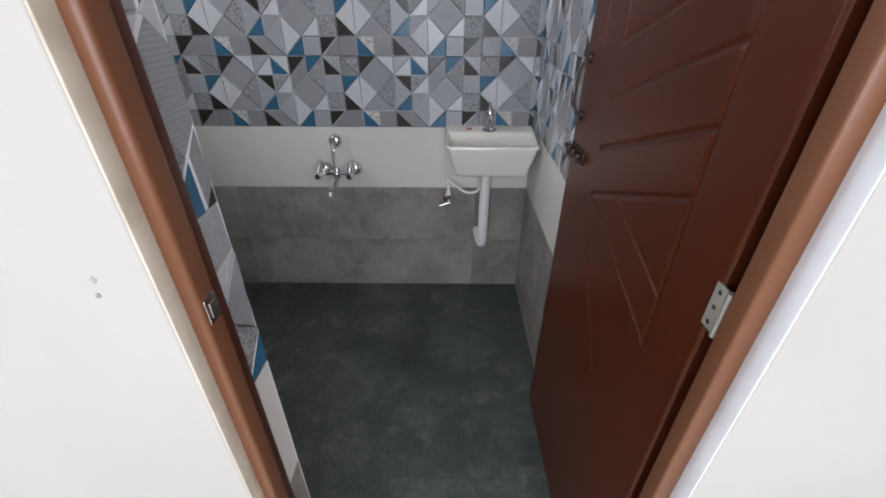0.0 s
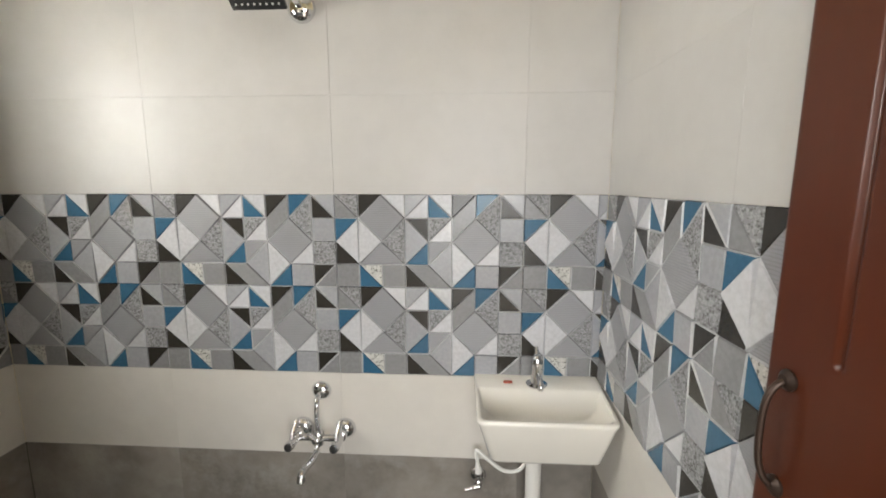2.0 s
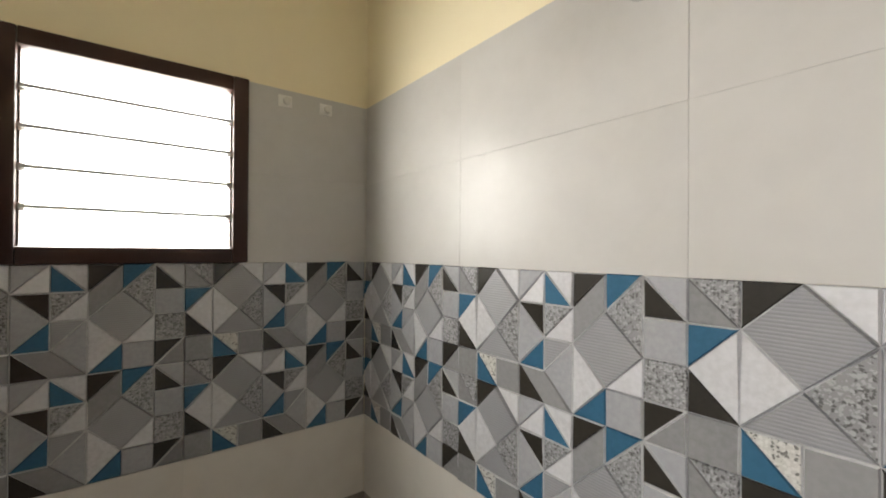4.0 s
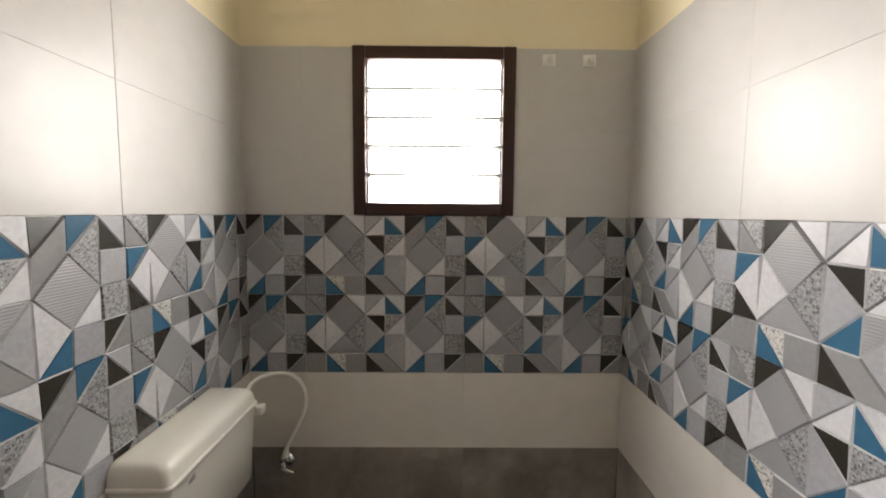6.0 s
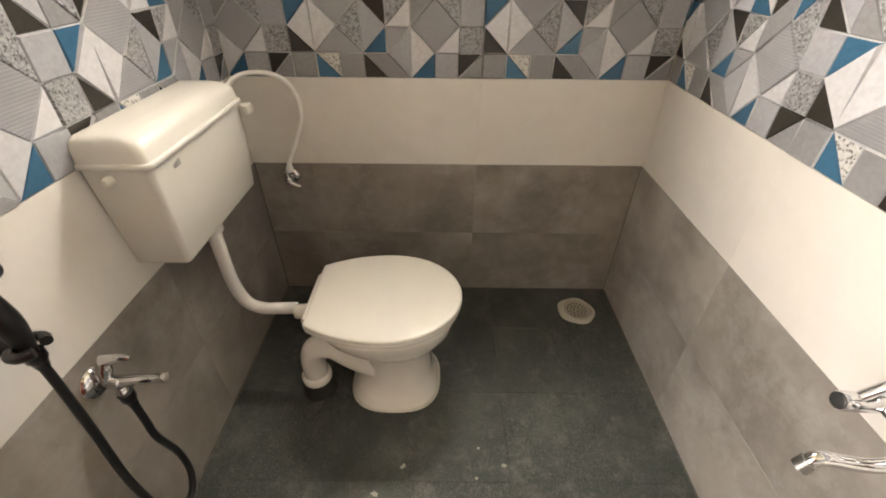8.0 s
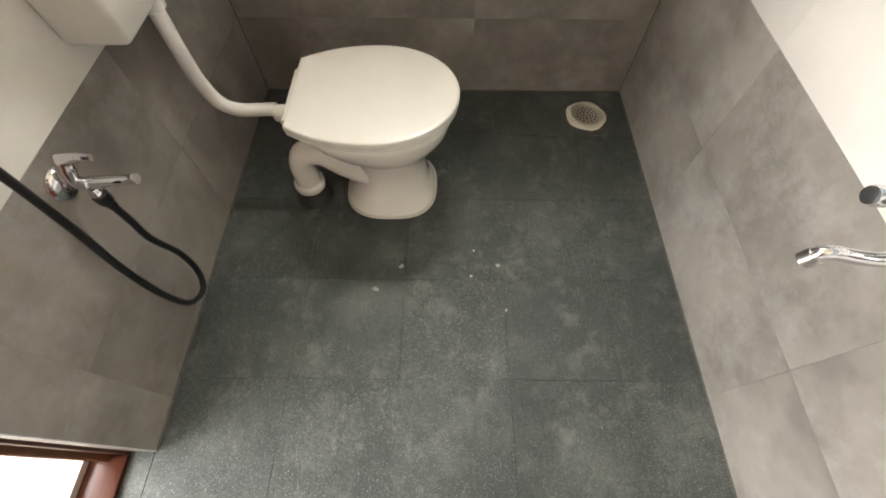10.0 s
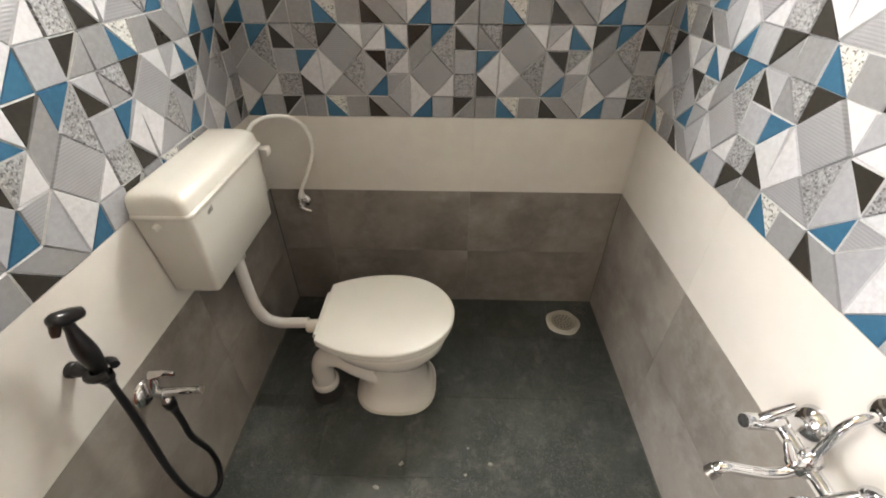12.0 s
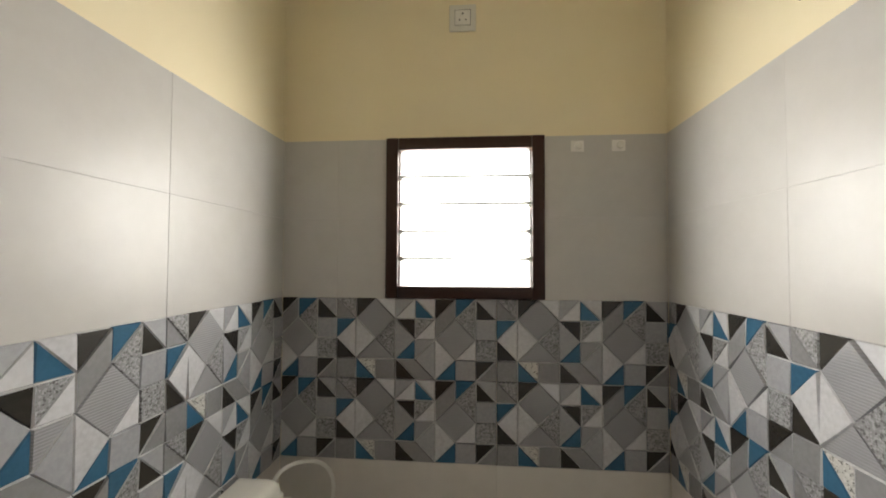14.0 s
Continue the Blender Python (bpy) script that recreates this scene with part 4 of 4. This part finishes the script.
part("bend_flange", bm, CHROME, mixer, "domed chrome wall flange", angle=60)

# ---- overhead shower ----
shower = thing("overhead_shower", "square chrome overhead shower on a short wall arm", "shower", (0.966, Y1, 2.046))
bm = bmesh.new()
turned(bm, (0, 0.001, 0), (0, -1, 0.05), [(0, 0.042), (0.005, 0.042), (0.018, 0.035), (0.028, 0.017)], 28)
part("flange", bm, CHROME, shower, "round chrome wall flange", angle=60)
bm = bmesh.new()
tube(bm, smooth_path([(0, -0.01, 0.0), (0.004, -0.12, 0.014), (0.014, -0.25, 0.026), (0.020, -0.305, 0.022), (0.023, -0.328, -0.002), (0.024, -0.338, -0.040)], 6), 0.0105, 18)
part("arm", bm, CHROME, shower, "straight chrome shower arm", angle=60)
head = part("head_plate", boxed(-0.063, -0.063, 0, 0.063, 0.063, 0.010, bevel=0.002), STEEL_DARK, shower, "square dark steel head with pale nozzles")
head.matrix_basis = pose(0.024, -0.368, -0.086, -40, 0, 0)
bm = bmesh.new()
turned(bm, (0, 0, 0.009), (0, 0, 1), [(0, 0.022), (0.012, 0.020), (0.03, 0.013), (0.05, 0.012)], 20)
part("ball_joint", bm, CHROME, head, angle=50)
bm = bmesh.new()
for i in range(8):
    for j in range(8):
        turned(bm, (-0.049 + 0.014 * i, -0.049 + 0.014 * j, 0.0005), (0, 0, -1), [(0, 0.0026), (0.0022, 0.0022), (0.003, 0.0012)], 8)
part("nozzles", bm, NOZZLE, head, "rows of pale rubber nozzles")

# ---- washbasin ----
basin = thing("washbasin", "small white ceramic wall-hung washbasin in the corner", "washbasin", (1.688, Y1, 0.90))


def basin_ring(wb, wf, d, z, r=0.022, y0=0.0, n=5):
    """A ring of a basin that is wb wide at the wall and wf wide at the front."""
    out = []
    for sx, y, w, a0 in ((1, -d, wf, 270), (1, y0, wb, 0), (-1, y0, wb, 90), (-1, -d, wf, 180)):
        rr = r if y == -d else min(r, 0.006)
        cx = sx * (w / 2 - rr)
        cy = y + rr if y == -d else y - rr
        for i in range(n + 1):
            a = radians(a0 + 90 * i / n)
            out.append((cx + rr * math.cos(a), cy + rr * math.sin(a), z))
    return out


def tipped(loop, drop=0.021):
    return [(x, y, z + drop * y / 0.27) for x, y, z in loop]


bm = bmesh.new()
loops = [basin_ring(0.26, 0.255, 0.195, -0.151), basin_ring(0.306, 0.300, 0.226, -0.148), basin_ring(0.322, 0.315, 0.233, -0.139), basin_ring(0.386, 0.378, 0.251, -0.028), tipped(basin_ring(0.398, 0.389, 0.254, 0.001)),
         tipped(basin_ring(0.398, 0.389, 0.253, 0.006)), tipped(basin_ring(0.393, 0.384, 0.250, 0.010)), tipped(basin_ring(0.380, 0.372, 0.244, 0.010, 0.02, -0.078)), tipped(basin_ring(0.370, 0.362, 0.239, 0.005, 0.022, -0.084)),
         basin_ring(0.342, 0.334, 0.226, -0.045, 0.035, -0.108), basin_ring(0.27, 0.262, 0.203, -0.064, 0.035, -0.135), basin_ring(0.06, 0.06, 0.183, -0.070, 0.02, -0.155)]
rings(bm, loops)
part("bowl", bm, CERAMIC, basin, "white glazed ceramic bowl", angle=55)
bm = bmesh.new()
turned(bm, (0, -0.169, -0.0695), (0, 0, 1), [(0, 0.022), (0.002, 0.022), (0.003, 0.017)], 20)
part("waste_fitting", bm, CHROME, basin, "round chrome waste")
bm = bmesh.new()
block(bm, -0.106, -0.058, 0.0085, -0.078, -0.046, 0.0105, 0.003)
part("sticker", bm, STICKER, basin, "small orange-red sticker")
bm = bmesh.new()
turned(bm, (0.045, -0.2425, 0.088 - 0.142), (0, -1, 0), [(0, 0.004), (0.0015, 0.003)], 10)
part("overflow_dot", bm, CERAMIC, basin)

pillar = thing("pillar_tap", "chrome pillar tap on the washbasin", "tap", (1.686, Y1 - 0.052, 0.904))
bm = bmesh.new()
turned(bm, (0, 0, 0), (0, 0, 1), [(0, 0.034), (0.003, 0.034), (0.007, 0.020), (0.055, 0.016), (0.062, 0.018)], 24)
part("body", bm, CHROME, pillar, angle=50)
bm = bmesh.new()
turned(bm, (0, 0, 0.060), (0, 0, 1), [(0, 0.018), (0.012, 0.019), (0.034, 0.016), (0.040, 0.009)], 20)
tube(bm, [(0, 0, 0.088), (0.0, 0.012, 0.102), (0.0, 0.022, 0.114)], [0.008, 0.008, 0.006], 12)
part("handle", bm, CHROME, pillar, "chrome tap handle", angle=50)
bm = bmesh.new()
tube(bm, smooth_path([(0, -0.005, 0.030), (0, -0.030, 0.040), (0, -0.056, 0.040), (0, -0.072, 0.030), (0, -0.075, 0.018)], 6), 0.0090, 16)
part("spout", bm, CHROME, pillar, angle=60)

waste = thing("waste_pipe", "white plastic waste pipe under the washbasin", "pipe", (1.680, Y1 - 0.085, 0.76))
bm = bmesh.new()
tube(bm, [(0, 0, 0.01), (0, 0, -0.41)], 0.0245, 22)
part("pipe", bm, PVC, waste, "straight white plastic pipe", angle=60)
bm = bmesh.new()
tube(bm, smooth_path([(0, 0, -0.40), (-0.001, 0.002, -0.425), (-0.005, 0.014, -0.434), (-0.012, 0.036, -0.420), (-0.017, 0.060, -0.404), (-0.019, 0.086, -0.398)], 6), 0.0235, 20)
part("elbow", bm, PVC, waste, "white plastic elbow into the wall", angle=60)
bm = bmesh.new()
turned(bm, (0, 0, -0.02), (0, 0, 1), [(0, 0.028), (0.03, 0.028), (0.034, 0.025)], 22)
part("collar", bm, PVC, waste)

# ---- floor drain ----
drain = thing("floor_drain", "round steel floor drain grate in pale cement", "drain", (-0.002, 1.262, 0.001))
bm = bmesh.new()
loops = []
for r, z in ((0.078, -0.002), (0.074, 0.004), (0.062, 0.006), (0.060, 0.002)):
    loops.append([(r * (1 + 0.03 * math.sin(5 * a) * (r > 0.07)) * math.cos(a), r * (1 + 0.03 * math.sin(5 * a) * (r > 0.07)) * math.sin(a), z) for a in (2 * math.pi * i / 40 for i in range(40))])
rings(bm, loops)
part("cement_ring", bm, WHITE_CEMENT, drain, "uneven white cement ring")
bm = bmesh.new()
turned(bm, (0, 0, 0.001), (0, 0, 1), [(0, 0.058), (0.006, 0.058), (0.0075, 0.052), (0.0055, 0.048), (0.0055, 0.01)], 36)
part("grate", bm, DRAIN_STEEL, drain, "perforated steel grate")
bm = bmesh.new()
for ring, count in ((0.012, 5), (0.024, 10), (0.037, 15)):
    for i in range(count):
        a = 2 * math.pi * i / count
        turned(bm, (ring * math.cos(a), ring * math.sin(a), 0.0062), (0, 0, 1), [(0, 0.0035), (0.0008, 0.0035)], 8)
part("holes", bm, DARKHOLE, drain, "dark drain holes")

# ---- socket and wall plugs ----
socket = thing("power_socket", "white square power socket on the cream wall", "socket", (X0 - T, 0.689, 2.557))
part("plate", boxed(0.0, -0.050, -0.050, 0.011, 0.050, 0.050, bevel=0.003), PLASTIC, socket, "white plastic plate")
part("insert", boxed(0.010, -0.028, -0.028, 0.0135, 0.028, 0.028, bevel=0.002), PVC, socket, "white socket insert")
bm = bmesh.new()
for y, z, s in ((0.0, 0.014, 0.004), (-0.012, -0.010, 0.003), (0.012, -0.010, 0.003)):
    turned(bm, (0.0132, y, z), (1, 0, 0), [(0, s), (0.0008, s)], 12)
part("pin_holes", bm, DARKHOLE, socket)
bm = bmesh.new()
for a, b, c, d in ((-0.030, -0.030, 0.030, -0.0285), (-0.030, 0.0285, 0.030, 0.030), (-0.030, -0.0285, -0.0285, 0.0285), (0.0285, -0.0285, 0.030, 0.0285)):
    block(bm, 0.0108, a, b, 0.0114, c, d)
part("seam", bm, DARKHOLE, socket)
stub = thing("wall_plug", "small white plastic pipe plug set in the wall tile", "plug", (X0, 1.108, 2.060), "pipe plugs above the tiles")
part("pad", boxed(-0.001, -0.023, -0.020, 0.003, 0.023, 0.020, bevel=0.001), PVC, stub, "white filler patch")
bm = bmesh.new()
turned(bm, (0.002, 0.004, 0.0), (1, 0, 0), [(0, 0.013), (0.014, 0.012), (0.016, 0.009)], 16)
part("cap", bm, PLASTIC, stub, "round white cap")
copy_thing(stub, pose(X0, 1.254, 2.060))

# ---- tiles of the walls ----
tile_wall(wall_north, (X0, Y1, 0), (1, 0, 0), (0, -1, 0), X1 - X0, 0.44 - X0)
tile_wall(wall_west, (X0, Y0, 0), (0, 1, 0), (1, 0, 0), Y1 - Y0, 0.815, holes=((WY0, WY1, WZ0, WZ1),))
tile_wall(wall_south, (OPEN_L, Y0, 0), (-1, 0, 0), (0, 1, 0), OPEN_L - X0, OPEN_L - 0.454)
tile_wall(wall_east, (X1, Y1, 0), (0, -1, 0), (-1, 0, 0), Y1 - Y0 + 0.04, 0.0)
# narrow return of the tiles into the doorway, its patterned pieces laid upside down
RETURN = 0.062
basis = Matrix(((0, 1, 0), (0, 0, 1), (1, 0, 0))).transposed().to_4x4()
for z0, z1, m, name in BANDS:
    if m is None:
        end = 0.512 if z0 < 1.0 else 0.480
        ob = new(name, deco_mesh(end - RETURN, end))
        ob.matrix_basis = Matrix.Translation((OPEN_L - 0.003, end - RETURN, z1)) @ basis @ Matrix.Rotation(math.pi, 4, 'Z')
    else:
        ob = new(name, CACHE.setdefault(("return", m.name), plain_mesh(RETURN, 0.3, m)))
        ob.matrix_basis = Matrix.Translation((OPEN_L, -RETURN, z0)) @ basis
    ob.parent = wall_south
part("tile_edge", boxed(OPEN_L - 0.002, -0.002, 0.0, OPEN_L + 0.0005, 0.0006, TOP, bevel=0.0004, seg=1), COOL_WHITE, wall_south, "chipped white tile edge at the corner")

# ---- floor tiles ----
rnd = random.Random(5)
for i in range(8):
    for j in range(6):
        x, y = -0.20 + 0.3 * i, -0.003 + 0.3 * j - 0.3
        xa, xb, ya, yb = max(x, X0 - T), min(x + 0.3, X1 + T), max(y, -0.062), min(y + 0.3, Y1 + T)
        if xb - xa < 0.01 or yb - ya < 0.01:
            continue
        key = (round(xb - xa, 3), round(yb - ya, 3), "floor")
        if key not in CACHE:
            CACHE[key] = plain_mesh(xb - xa, yb - ya, FLOOR, 0.0004)
        ob = new("floor_tile", CACHE[key])
        ob.parent = floor
        ob.location = (xa, ya, rnd.uniform(-0.0008, 0.0004))

# ---- chipped paint beside the doorway, screw hole in the tiled return ----
rnd = random.Random(9)
for x, z, r in ((1.129, 1.191, 0.0045), (1.125, 1.171, 0.0035)):
    bm = bmesh.new()
    rad = [r * rnd.uniform(0.5, 1.2) for _ in range(12)]
    rings(bm, [[(q * w * math.cos(math.pi * i / 6), -d, q * w * math.sin(math.pi * i / 6) * 1.2) for i, q in enumerate(rad)] for w, d in ((1.0, -0.0005), (0.9, 0.0008))])
    ob = new("paint_chip", link_mesh("paint_chip", bm, GROUT))
    ob.location = (x, OUT, z)
    tagged(ob, "small grey chip in the white corridor paint", "paint chip", "paint chips beside the doorway")
# a dark raised disc stands in for the shade inside the hole
bm = bmesh.new()
turned(bm, (0, 0, 0), (1, 0, 0), [(-0.004, 0.0055), (0.0008, 0.0055), (0.0012, 0.0035)], 14)
ob = new("screw_plug", link_mesh("screw_plug", bm, RUBBER))
ob.location = (OPEN_L, -0.052, 1.150)
tagged(ob, "tiny screw hole in the patterned doorway tile, drawn as a dark disc", "plug")

# ---- small cement droppings left on the floor ----
rnd = random.Random(21)
for x, y, r in ((0.657, 0.585, 0.008), (0.652, 0.885, 0.007), (0.60, 0.81, 0.004), (0.735, 0.51, 0.008), (0.69, 0.80, 0.005), (0.80, 0.90, 0.004), (1.50, 1.20, 0.005), (1.42, 0.62, 0.003)):
    bm = bmesh.new()
    n = 14
    rad = [r * rnd.uniform(0.55, 1.25) for _ in range(n)]
    loops = [[(q * s * math.cos(2 * math.pi * i / n) * 1.3, q * s * math.sin(2 * math.pi * i / n), z) for i, q in enumerate(rad)] for s, z in ((1.0, -0.0005), (0.85, 0.0012), (0.4, 0.0022))]
    rings(bm, loops)
    ob = new("cement_speck", link_mesh("cement_speck", bm, CEMENT))
    ob.matrix_basis = pose(x, y, 0.0, 0, 0, rnd.uniform(0, 180))
    tagged(ob, "small dried cement dropping on the charcoal floor", "cement speck", "cement droppings on the floor")


# ---- dark cement joint where floor and walls meet, and in the corners of the lower tiles ----
bm = bmesh.new()
block(bm, X0, Y1 - 0.004, 0.0005, X1, Y1 + 0.001, 0.004, 0.0012, 1)
block(bm, X0, 0.005, 0.0005, X0 + 0.004, Y1 - 0.005, 0.004, 0.0012, 1)
block(bm, X0 + 0.005, Y0, 0.0005, OPEN_L - 0.01, Y0 + 0.008, 0.005, 0.0012, 1)
block(bm, X1 - 0.004, 0.005, 0.0005, X1, Y1 - 0.005, 0.004, 0.0012, 1)
block(bm, X0 - 0.001, Y0 - 0.001, 0.005, X0 + 0.003, Y0 + 0.003, 0.60, 0.001, 1)
block(bm, X0 - 0.001, Y1 - 0.002, 0.005, X0 + 0.002, Y1 + 0.001, 0.60, 0.0008, 1)
setting("trim", bm, BED, "dark cement joint along the foot of the tiled walls", "joint")
